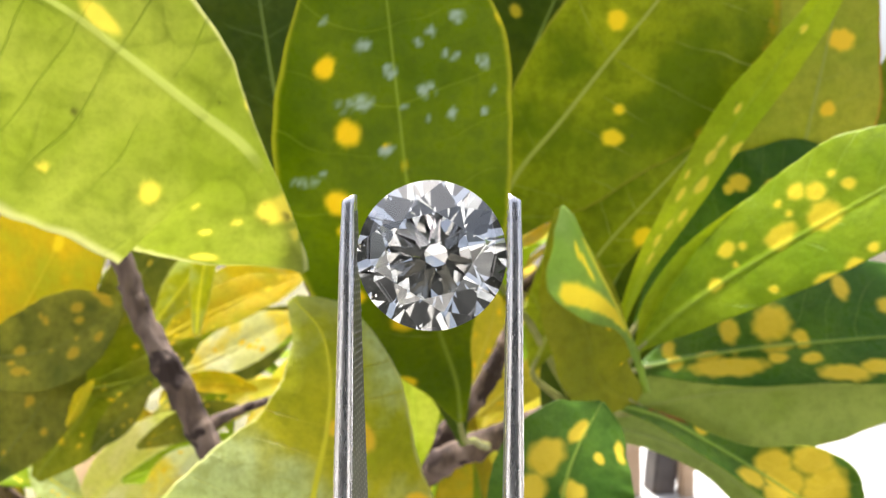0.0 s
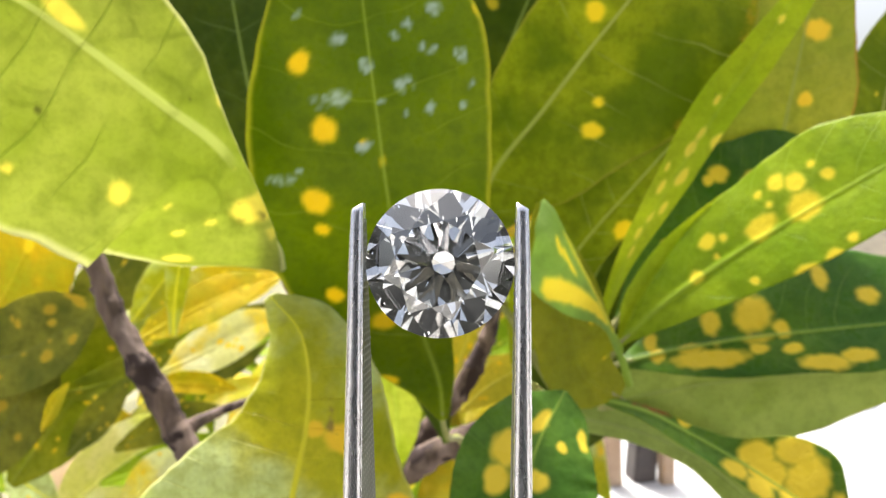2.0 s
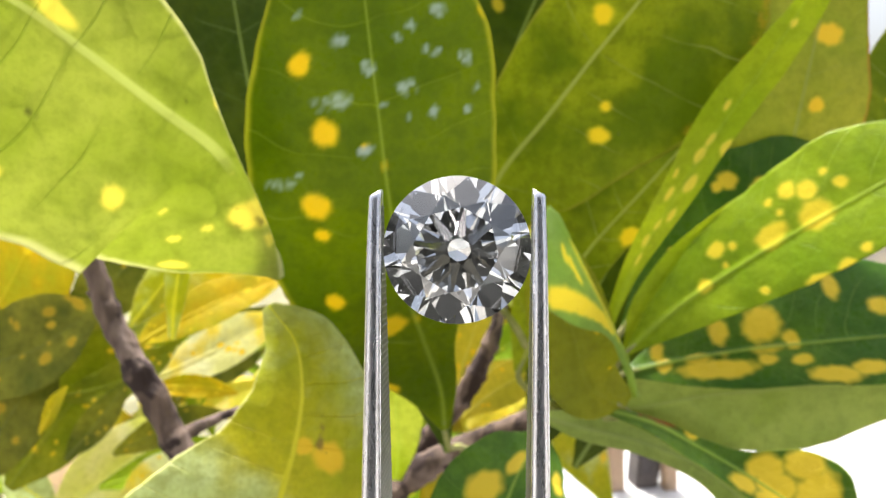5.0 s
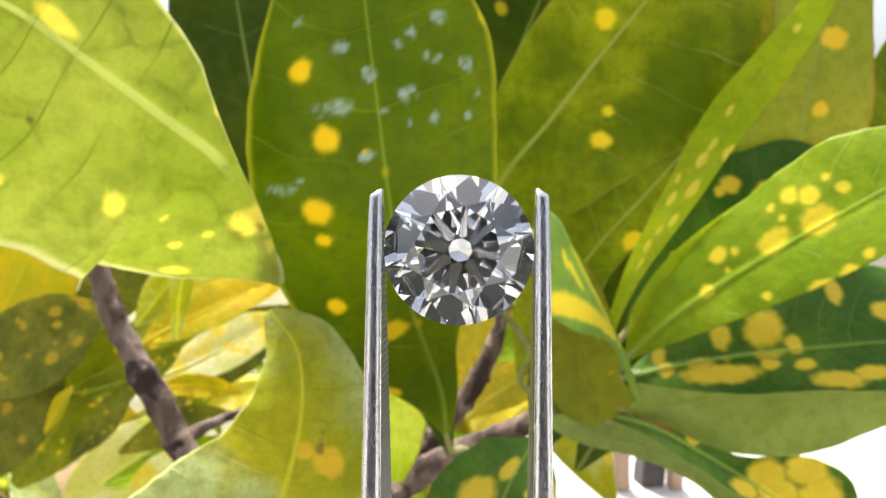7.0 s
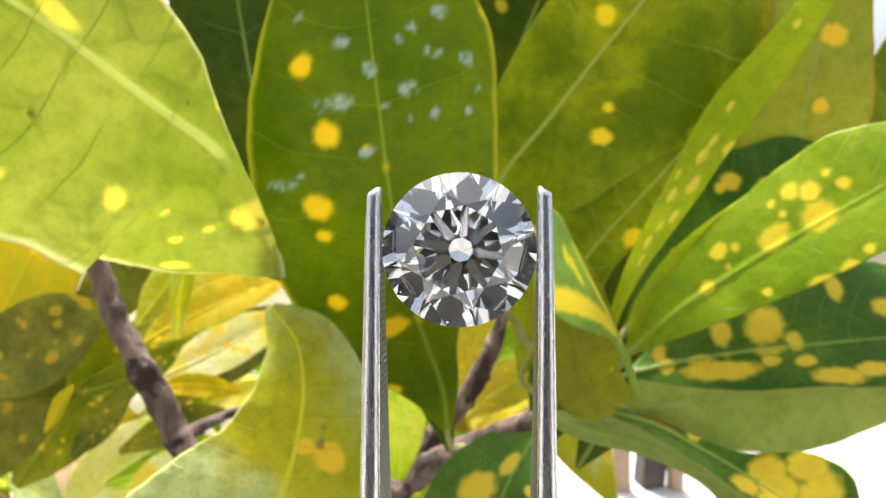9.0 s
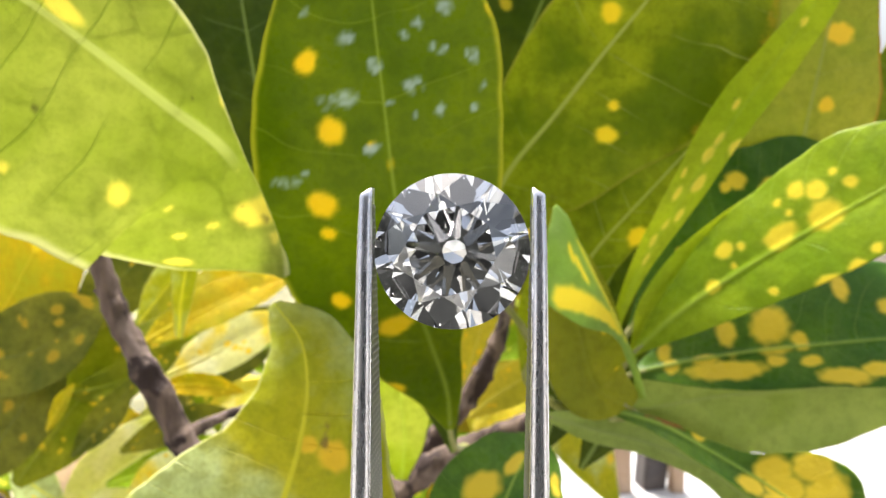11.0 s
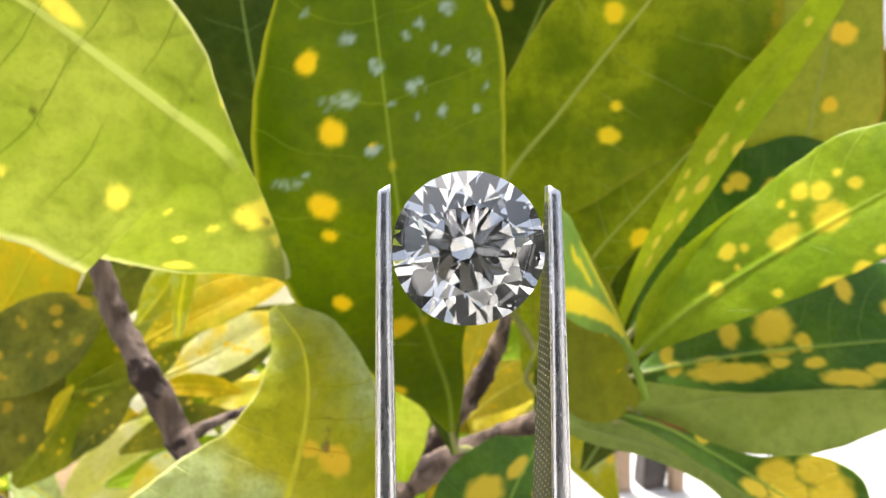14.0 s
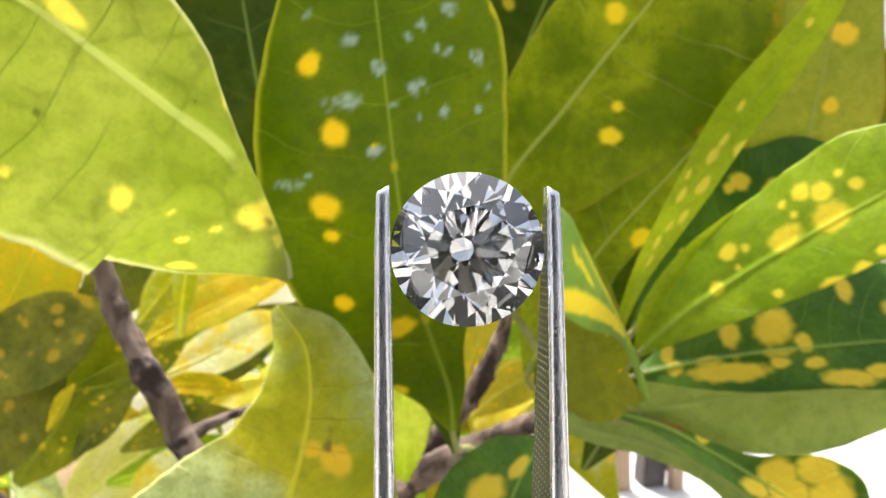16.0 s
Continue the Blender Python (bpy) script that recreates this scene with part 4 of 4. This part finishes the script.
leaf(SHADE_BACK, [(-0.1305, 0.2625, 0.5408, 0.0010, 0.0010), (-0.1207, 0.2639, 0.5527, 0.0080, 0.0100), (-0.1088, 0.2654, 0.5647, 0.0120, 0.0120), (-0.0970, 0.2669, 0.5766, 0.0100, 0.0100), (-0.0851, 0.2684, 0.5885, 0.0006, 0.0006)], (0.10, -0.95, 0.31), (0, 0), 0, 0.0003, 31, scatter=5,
     label="olive leaf behind the branch")
leaf(GOLD, [(-0.1038, 0.2620, 0.5390, 0.0008, 0.0008), (-0.0952, 0.2660, 0.5442, 0.0067, 0.0055), (-0.0833, 0.2700, 0.5501, 0.0088, 0.0080), (-0.0716, 0.2760, 0.5553, 0.0077, 0.0073), (-0.0577, 0.2840, 0.5596, 0.0008, 0.0008)], (0.00, -0.84, 0.55), (0.2, 0.15), -0.1, 0.0003, 32, scatter=9,
     label="broad golden leaf mottled green behind the branch")
leaf(CREAM, [(-0.1103, 0.2850, 0.5194, 0.0008, 0.0008), (-0.0988, 0.2880, 0.5235, 0.0072, 0.0068), (-0.0856, 0.2920, 0.5294, 0.0108, 0.0095), (-0.0743, 0.2960, 0.5353, 0.0096, 0.0088), (-0.0581, 0.3000, 0.5424, 0.0009, 0.0009)], (0.05, -0.78, 0.62), (0.2, 0.1), -0.1, 0.0003, 33, scatter=8,
     label="cream and yellow mottled leaf with brown smudges")
leaf(GOLD, [(-0.1063, 0.2760, 0.5182, 0.0006, 0.0006), (-0.0968, 0.2790, 0.5191, 0.0041, 0.0037), (-0.0860, 0.2820, 0.5179, 0.0042, 0.0042), (-0.0751, 0.2850, 0.5148, 0.0006, 0.0006)], (-0.09, -0.88, 0.47), (0.2, 0.2), 0, 0.0003, 34, scatter=6,
     label="narrow golden leaf beside the dark twig")
leaf(YELLOWISH, [(-0.1015, 0.2535, 0.5481, 0.0010, 0.0009), (-0.0939, 0.2547, 0.5577, 0.0059, 0.0056), (-0.0863, 0.2559, 0.5682, 0.0059, 0.0056), (-0.0816, 0.2572, 0.5786, 0.0005, 0.0005)], (0.20, -0.93, 0.30), (0.2, 0.2), 0, 0.0003, 35, scatter=5,
     label="yellow green leaf behind the branch")
leaf(YELLOW_BACK, [(-0.1048, 0.3171, 0.4892, 0.0011, 0.0010), (-0.0890, 0.3186, 0.5007, 0.0072, 0.0068), (-0.0707, 0.3197, 0.5088, 0.0006, 0.0005)], (0.00, -0.70, 0.71), (0.2, 0.2), 0, 0.0003, 36, scatter=5,
     label="small golden leaf")
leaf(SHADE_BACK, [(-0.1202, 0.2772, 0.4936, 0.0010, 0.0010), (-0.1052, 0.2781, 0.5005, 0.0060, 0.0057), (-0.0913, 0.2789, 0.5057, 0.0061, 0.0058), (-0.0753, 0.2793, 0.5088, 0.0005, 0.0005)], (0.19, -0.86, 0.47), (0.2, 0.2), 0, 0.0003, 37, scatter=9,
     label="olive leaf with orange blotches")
leaf(LIME, [(-0.1530, 0.3328, 0.4547, 0.0013, 0.0013), (-0.1310, 0.3339, 0.4620, 0.0081, 0.0077), (-0.1102, 0.3349, 0.4697, 0.0081, 0.0076), (-0.0908, 0.3359, 0.4767, 0.0007, 0.0007)], (0.00, -0.79, 0.61), (0.2, 0.2), 0, 0.0003, 38, scatter=5,
     label="fresh lime leaf in the background")
leaf(LIME, [(-0.1446, 0.3678, 0.4951, 0.0020, 0.0019), (-0.1248, 0.3690, 0.5037, 0.0122, 0.0116), (-0.1022, 0.3701, 0.5123, 0.0123, 0.0117), (-0.0796, 0.3707, 0.5152, 0.0011, 0.0010)], (0.09, -0.83, 0.55), (0.2, 0.2), 0, 0.0003, 39, scatter=5,
     label="pale lime leaf in the background")
leaf(LIME, [(-0.1516, 0.3121, 0.5360, 0.0012, 0.0011), (-0.1410, 0.3139, 0.5514, 0.0081, 0.0077), (-0.1317, 0.3161, 0.5691, 0.0006, 0.0006)], (0.19, -0.90, 0.39), (0.2, 0.2), 0, 0.0003, 41, scatter=5,
     label="lime leaf behind the branch")
leaf(YELLOWISH, [(-0.1678, 0.2857, 0.4828, 0.0012, 0.0011), (-0.1589, 0.2850, 0.4763, 0.0079, 0.0075), (-0.1455, 0.2841, 0.4676, 0.0006, 0.0006)], (0.08, -0.74, 0.66), (0.2, 0.2), 0, 0.0003, 43, scatter=5,
     label="pale leaf low on the shrub")
leaf(LIME, [(-0.0176, 0.2960, 0.4751, 0.0011, 0.0011), (-0.0039, 0.2975, 0.4866, 0.0076, 0.0072), (0.0121, 0.2984, 0.4936, 0.0006, 0.0006)], (0.09, -0.79, 0.61), (0.2, 0.2), 0, 0.0003, 44, scatter=5,
     label="lime leaf between the branches")
leaf(YELLOW_BACK, [(0.0151, 0.3180, 0.4887, 0.0012, 0.0011), (0.0273, 0.3193, 0.4985, 0.0082, 0.0078), (0.0444, 0.3200, 0.5035, 0.0007, 0.0006)], (0.09, -0.79, 0.61), (0.2, 0.2), 0, 0.0003, 45, scatter=5,
     label="yellow leaf between the branches")
leaf(LIME, [(0.0234, 0.3410, 0.5126, 0.0013, 0.0012), (0.0389, 0.3423, 0.5230, 0.0085, 0.0081), (0.0518, 0.3436, 0.5335, 0.0007, 0.0006)], (0.09, -0.79, 0.61), (0.2, 0.2), 0, 0.0003, 46, scatter=5,
     label="pale lime leaf behind the stems")
leaf(YELLOW_BACK, [(-0.1352, 0.3607, 0.5200, 0.0017, 0.0017), (-0.1133, 0.3628, 0.5365, 0.0132, 0.0126), (-0.0914, 0.3639, 0.5448, 0.0134, 0.0128), (-0.0686, 0.3750, 0.5518, 0.0009, 0.0009)], (0.10, -0.87, 0.47), (0.2, 0.2), 0, 0.0003, 47, scatter=6,
     label="golden leaf with cream patches")
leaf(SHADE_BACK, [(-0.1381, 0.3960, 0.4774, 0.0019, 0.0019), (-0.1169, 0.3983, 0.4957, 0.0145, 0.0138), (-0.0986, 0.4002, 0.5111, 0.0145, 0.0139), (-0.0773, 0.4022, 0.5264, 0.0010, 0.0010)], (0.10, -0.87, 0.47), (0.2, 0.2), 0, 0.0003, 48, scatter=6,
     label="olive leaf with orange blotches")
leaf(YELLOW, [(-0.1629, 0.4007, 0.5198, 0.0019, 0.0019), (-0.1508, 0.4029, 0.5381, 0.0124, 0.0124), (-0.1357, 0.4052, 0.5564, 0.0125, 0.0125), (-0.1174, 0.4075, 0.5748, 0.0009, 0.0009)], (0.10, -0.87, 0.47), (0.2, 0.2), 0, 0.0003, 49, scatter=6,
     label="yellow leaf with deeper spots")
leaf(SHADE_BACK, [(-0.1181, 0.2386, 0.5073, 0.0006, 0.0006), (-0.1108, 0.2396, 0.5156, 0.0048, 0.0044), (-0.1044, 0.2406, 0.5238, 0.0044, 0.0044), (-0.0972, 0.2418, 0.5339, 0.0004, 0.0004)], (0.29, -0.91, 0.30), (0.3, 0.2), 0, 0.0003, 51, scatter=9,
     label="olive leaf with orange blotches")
leaf(DRY, [(-0.2313, 0.4050, 0.3876, 0.0065, 0.0065), (-0.2154, 0.4077, 0.4100, 0.0162, 0.0194), (-0.1979, 0.4101, 0.4293, 0.0129, 0.0194), (-0.1900, 0.4120, 0.4453, 0.0032, 0.0039), (-0.1869, 0.4131, 0.4549, 0.0010, 0.0010)], (0.10, -0.91, 0.39), (0, 0), 0.3, 0.0003, 56,
     label="dry beige leaf")
leaf(PALE_LIME, [(-0.1824, 0.3400, 0.4311, 0.0010, 0.0010), (-0.1642, 0.3430, 0.4467, 0.0158, 0.0128), (-0.1461, 0.3460, 0.4610, 0.0180, 0.0154), (-0.1296, 0.3500, 0.4708, 0.0135, 0.0120), (-0.1119, 0.3550, 0.4805, 0.0011, 0.0011)], (0.10, -0.80, 0.59), (0.2, 0.15), -0.1, 0.0003, 57, scatter=5,
     label="pale lime leaf with cream patches")
leaf(CREAM, [(-0.1399, 0.3180, 0.4429, 0.0009, 0.0009), (-0.1306, 0.3210, 0.4547, 0.0081, 0.0095), (-0.1226, 0.3240, 0.4652, 0.0087, 0.0106), (-0.1131, 0.3270, 0.4759, 0.0010, 0.0010)], (0.20, -0.84, 0.50), (0.2, 0.15), -0.1, 0.0003, 58, scatter=4,
     label="cream leaf low behind the yellowing leaf")
leaf(SPOT_GREEN, [(-0.1315, 0.2580, 0.5216, 0.0006, 0.0006), (-0.1211, 0.2610, 0.5228, 0.0050, 0.0046), (-0.1103, 0.2640, 0.5257, 0.0070, 0.0062), (-0.1005, 0.2680, 0.5313, 0.0055, 0.0051), (-0.0915, 0.2720, 0.5387, 0.0006, 0.0006)], (0.10, -0.90, 0.42), (0.2, 0.2), -0.1, 0.0003, 59, scatter=10,
     label="mid green leaf spotted yellow behind the branch")
leaf(GOLD, [(-0.1236, 0.2340, 0.5175, 0.0003, 0.0003), (-0.1208, 0.2350, 0.5227, 0.0022, 0.0022), (-0.1183, 0.2360, 0.5280, 0.0023, 0.0021), (-0.1159, 0.2380, 0.5320, 0.0003, 0.0003)], (0.18, -0.82, 0.54), (0.2, 0.2), 0, 0.0003, 60, scatter=4,
     label="small orange yellow leaf")


def background_shrub():
    """A second, yellower shrub behind the first."""
    base = empty("yellow_croton_shrub", pose(-0.22, 0.62, 0.0), "yellow leaved croton shrub in full sun behind", "shrub")
    chance = random.Random(11)
    tips = []
    for k in range(14):
        x, y = -0.22 + chance.uniform(-0.26, 0.26), 0.60 + chance.uniform(-0.12, 0.16)
        top = chance.uniform(0.34, 0.56)
        branch("branch", [(-0.22 + chance.uniform(-0.02, 0.02), 0.62, -0.02, 0.009), ((x - 0.22) / 2, 0.61, top * 0.5, 0.007), (x, y, top, 0.004)], "thin brown branch", base)
        tips.append((x, y, top))
    for x, y, top in ((0.03, 0.50, 0.55), (0.10, 0.52, 0.57), (0.16, 0.56, 0.60), (-0.04, 0.52, 0.53)):
        branch("branch", [(-0.20, 0.62, 0.10, 0.007), ((x - 0.2) / 2, y + 0.05, top * 0.7, 0.005), (x, y, top, 0.003)], "thin brown branch", base)
        tips.append((x, y, top + 0.02))
    for k in range(230):
        x, y, z = tips[k % len(tips)]
        z -= chance.uniform(0.0, 0.12 if x > -0.05 else 0.30)
        a = chance.uniform(0, 2 * math.pi)
        reach, rise = chance.uniform(0.06, 0.12), chance.uniform(-0.03, 0.06)
        wide = reach * chance.uniform(0.17, 0.26)
        out = Vector((math.cos(a), math.sin(a), 0))
        mid = []
        for t, w in ((0, 0.06), (0.2, 0.6), (0.45, 1.0), (0.75, 0.75), (1, 0.05)):
            p = Vector((x, y, z)) + out * (reach * t) + Vector((0, 0, rise * 2 * t - 0.05 * t * t))
            mid.append((p.x, p.y, p.z, wide * w, wide * w))
        facing = (chance.uniform(-0.4, 0.4), chance.uniform(-0.6, 0.1), 1.0)
        material = chance.choice([YELLOW_BACK, YELLOW_BACK, YELLOW, LIME, SHADE_BACK, YELLOWISH])
        leaf(material, mid, facing, (0.2, 0.2), -0.1, 0.001, 100 + k, scatter=5, parent=base, fine=False)


background_shrub()


# ---- diamond and tweezers ----
RADIUS = 0.0035


def diamond():
    """A round brilliant: table towards -y, point towards +y, girdle round the origin."""
    bm = bmesh.new()
    bmesh.ops.create_cube(bm, size=2.6)
    girdle = 0.022
    planes = []
    for k in range(64):
        planes.append((2 * math.pi * k / 64, 90, 1.0, 0.0))
    for k in range(8):
        a = math.pi / 4 * k
        planes.append((a, 34.5, 1.0, girdle))
        planes.append((a, -40.5, 1.0, -girdle))
        planes.append((a + math.pi / 8, 21.5, 0.57 * math.cos(math.pi / 8), girdle + 0.43 * math.tan(radians(34.5))))
        for s in (-1, 1):
            planes.append((a + s * math.pi / 16, 40.2, math.cos(math.pi / 16), girdle))
            planes.append((a + s * math.pi / 16, -41.6, math.cos(math.pi / 16), -girdle))
    cuts = []
    for a, tilt, r, h in planes:
        t = radians(abs(tilt))
        away, rise = math.sin(t), math.cos(t) * (1 if tilt > 0 else -1)
        cuts.append((Vector((math.cos(a) * r, -h, math.sin(a) * r)), Vector((math.cos(a) * away, -rise, math.sin(a) * away))))
    cuts.append((Vector((0, -(girdle + 0.43 * math.tan(radians(34.5))), 0)), Vector((0, -1, 0))))
    for co, no in cuts:
        geom = bm.verts[:] + bm.edges[:] + bm.faces[:]
        bmesh.ops.bisect_plane(bm, geom=geom, dist=1e-6, plane_co=co, plane_no=no, clear_outer=True)
        rim = [e for e in bm.edges if e.is_boundary]
        if rim:
            bmesh.ops.holes_fill(bm, edges=rim, sides=0)
    bmesh.ops.remove_doubles(bm, verts=bm.verts[:], dist=1e-5)
    bmesh.ops.recalc_face_normals(bm, faces=bm.faces[:])
    bmesh.ops.transform(bm, verts=bm.verts[:], matrix=Matrix.Scale(RADIUS, 4) @ Matrix.Rotation(radians(9), 4, "Y"))
    base = empty("diamond", pose(0, 0, 0), "round brilliant cut clear diamond gripped by tweezers", "gemstone")
    zones = {"table": lambda n: n.y < -0.999, "crown": lambda n: -0.999 < n.y < -0.1, "girdle": lambda n: abs(n.y) <= 0.1, "pavilion": lambda n: n.y > 0.1}
    for name, inside in zones.items():
        piece = bm.copy()
        bmesh.ops.delete(piece, geom=[f for f in piece.faces if not inside(f.normal)], context="FACES")
        part(name, piece, GEM, base, "", False)
    bm.free()
    return base


def section(cx, cy, half_x, half_y, z, cut):
    """A bar's outline across, with rounded corners."""
    out = []
    for sx, sy, start in ((1, 1, 0), (-1, 1, 90), (-1, -1, 180), (1, -1, 270)):
        for k in range(5):
            t = radians(start + 22.5 * k)
            out.append((cx + sx * (half_x - cut) + cut * math.cos(t), cy + sy * (half_y - cut) + cut * math.sin(t), z))
    return out


def arm_shape(z):
    """Inner face, thickness and half depth of an arm at a height, in metres."""
    h = np.interp(z, [-0.125, -0.11, -0.07, -0.03, -0.012, 0.0, 0.0027], [0.0002, 0.0003, 0.0046, 0.0036, 0.00334, 0.00352, 0.00355])
    thick = np.interp(z, [-0.125, -0.03, -0.012, 0.0, 0.0027], [0.0014, 0.00125, 0.00090, 0.00070, 0.00060])
    deep = np.interp(z, [-0.125, -0.07, -0.03, -0.012, 0.0, 0.0027], [0.0045, 0.0050, 0.0040, 0.0022, 0.00085, 0.00055])
    return h, thick, deep


def tweezers():
    base = empty("tweezers", pose(0, 0, 0), "polished steel gem tweezers with knurled grips", "tweezers")
    for side in (-1, 1):
        bm = bmesh.new()
        rings = []
        for z in list(np.linspace(-0.125, -0.03, 40)) + list(np.linspace(-0.028, 0.0024, 40)):
            inner, thick, deep = arm_shape(z)
            rings.append(section(side * (inner + thick / 2), 0, thick / 2, deep, z, min(0.00028, thick * 0.38)))
        inner, thick, deep = arm_shape(0.0027)
        # slanted end: the inner edge stands highest
        last = section(side * (inner + thick / 2), 0, thick / 2, deep, 0.0027, 0.00022)
        last = [(x, y, 0.00285 - 0.00034 * (abs(x) - inner) / thick) for x, y, z in last]
        rings.append(last)
        arm = part("arm", loft(bm, rings), STEEL, base, "polished steel arm with slanted tip", True)
        studs = bmesh.new()
        row = 0
        z = 0.0020
        while z > -0.030:
            inner, thick, deep = arm_shape(z)
            k = -deep + 0.00034 + (0.00023 if row % 2 else 0)
            while k < deep - 0.0003:
                x = side * inner
                tip = studs.verts.new((x - side * 0.00006, k, z))
                ring = [studs.verts.new((x + side * 0.00002, k + dy, z + dz)) for dy, dz in ((0.00015, 0), (0, 0.00014), (-0.00015, 0), (0, -0.00014))]
                for i in range(4):
                    studs.faces.new((tip, ring[i], ring[(i + 1) % 4]))
                k += 0.00046
            z -= 0.00031
            row += 1
        bmesh.ops.recalc_face_normals(studs, faces=studs.faces[:])
        tagged(part("knurling", studs, STEEL_STUD, arm, "fine diamond pattern knurling", False), kind="stuff")
        plate = bmesh.new()
        rings = []
        for z in np.linspace(-0.030, 0.0021, 30):
            inner, thick, deep = arm_shape(z)
            x = side * (inner - 0.000012)
            y = deep - 0.00026
            rings.append([(x, -y, z), (x, y, z), (x + side * 0.00002, y, z), (x + side * 0.00002, -y, z)])
        part("grip_face", loft(plate, rings), STEEL_DULL, arm, "grip face with dark reflection put into its tint", False)
    part("joint_cap", box(bmesh.new(), (-0.0021, -0.0046, -0.132), (0.0021, 0.0046, -0.118), 0.0006), STEEL, base, "", False)
    return base


gem = diamond()
grip = tweezers()

GRIP = [
    (0, 0.00220, 0.03808, 0.59846, -6.30, -1.01, -3.19),
    (0.5, 0.00256, 0.03796, 0.59867, -6.28, 0.15, 3.80),
    (1, 0.00282, 0.04047, 0.59873, -6.40, -0.25, -2.74),
    (1.5, 0.00406, 0.04336, 0.59923, -6.37, 1.11, 5.56),
    (2, 0.00339, 0.04014, 0.59804, -6.85, -0.29, -4.39),
    (2.2, 0.00754, 0.03445, 0.59072, -5.90, 0.28, 1.50),
    (2.5, 0.00970, 0.03441, 0.59218, -4.48, 1.14, 7.95),
    (3, 0.00881, 0.03312, 0.59116, -4.35, 0.63, -2.66),
    (3.2, 0.00652, 0.03616, 0.59382, -4.80, 0.53, 4.00),
    (3.3, 0.01147, 0.04100, 0.59520, -5.03, 0.47, 6.50),
    (3.5, 0.00596, 0.03751, 0.59635, -5.48, 0.37, 7.53),
    (3.7, 0.00665, 0.03637, 0.59332, -5.82, -0.25, 3.00),
    (4, 0.00347, 0.03974, 0.59899, -6.32, -1.19, -2.52),
    (4.2, 0.00762, 0.04423, 0.59639, -6.42, -0.52, 4.00),
    (4.5, 0.00433, 0.04096, 0.59936, -6.56, 0.49, 8.38),
    (5, 0.00415, 0.04330, 0.59914, -6.63, -0.60, -3.59),
    (5.5, 0.00437, 0.04304, 0.59936, -6.96, 0.82, 7.28),
    (6, 0.00422, 0.04287, 0.59959, -6.97, -0.47, -3.13),
    (6.5, 0.00491, 0.04284, 0.59999, -6.94, 0.73, 6.81),
    (7, 0.00481, 0.04268, 0.60025, -6.95, -0.43, -2.61),
    (7.5, 0.00555, 0.04277, 0.60044, -6.83, 0.46, 6.94),
    (8, 0.00518, 0.04158, 0.59985, -6.62, -0.51, -2.04),
    (8.5, 0.00539, 0.04142, 0.60002, -6.82, 0.49, 6.26),
    (9, 0.00473, 0.04159, 0.59955, -6.68, -0.60, -2.55),
    (9.5, 0.00501, 0.04199, 0.59936, -7.01, 0.64, 6.25),
    (10, 0.00432, 0.04204, 0.59928, -7.03, -0.49, -2.71),
    (10.5, 0.00456, 0.04201, 0.59909, -7.03, 0.51, 5.70),
    (11, 0.00377, 0.04194, 0.59900, -7.03, -0.56, -2.76),
    (11.5, 0.00365, 0.04206, 0.59893, -6.62, -0.41, 0.51),
    (12, 0.00394, 0.04292, 0.59949, -6.66, 0.03, 4.11),
    (12.5, 0.00363, 0.04207, 0.59911, -6.59, -0.65, -1.98),
    (13, 0.00457, 0.04250, 0.59984, -6.76, 0.25, 5.98),
    (13.5, 0.00357, 0.04176, 0.59918, -6.59, -0.64, -2.06),
    (14, 0.00416, 0.04320, 0.59950, -6.75, 0.29, 5.90),
    (14.5, 0.00301, 0.04263, 0.59926, -6.72, -0.73, -2.70),
    (15, 0.00452, 0.04327, 0.59989, -6.93, 0.19, 5.44),
    (15.5, 0.00308, 0.04248, 0.59924, -6.76, -0.66, -1.64),
    (16, 0.00385, 0.04291, 0.59969, -6.87, 0.20, 5.41),
]
SWAY = [(0, 0.0077, -0.0040, 0.0049), (0.5, 0.0071, -0.0041, 0.0045), (1, 0.0057, -0.0017, 0.0040), (1.5, 0.0049, 0.0006, 0.0038), (2, 0.0048, -0.0027, 0.0055), (2.2, 0.0033, -0.0039, 0.0071), (2.5, 0.0044, -0.0067, 0.0006), (3, 0.0022, -0.0077, -0.0010), (3.5, 0.0003, -0.0046, -0.0005), (4, -0.0004, -0.0034, 0.0002), (4.5, 0.0001, -0.0027, 0.0009), (5, 0.0010, -0.0005, 0.0003), (7.5, 0, 0, 0), (16, 0, 0, 0)]
TIP = Vector((-0.0219, 0.1161, 0.5819)) - shrub.location
HINGE = [(0, -5, 0), (1.9, -5, 0), (2.3, 0, 0), (3.0, 0, 0), (16, 0, 0)]


def motions():
    for thing in (gem, grip):
        walk(thing, [(t, pose(x, y, z, rx, ry, rz)) for t, x, y, z, rx, ry, rz in GRIP])
    walk(swaying_leaf, [(t, pose(x, y, z)) for t, x, y, z in SWAY])
    walk(hinged_leaf, [(t, Matrix.Translation(TIP) @ pose(0, 0, 0, 0, swing, turn) @ Matrix.Translation(-TIP)) for t, swing, turn in HINGE])


motions()
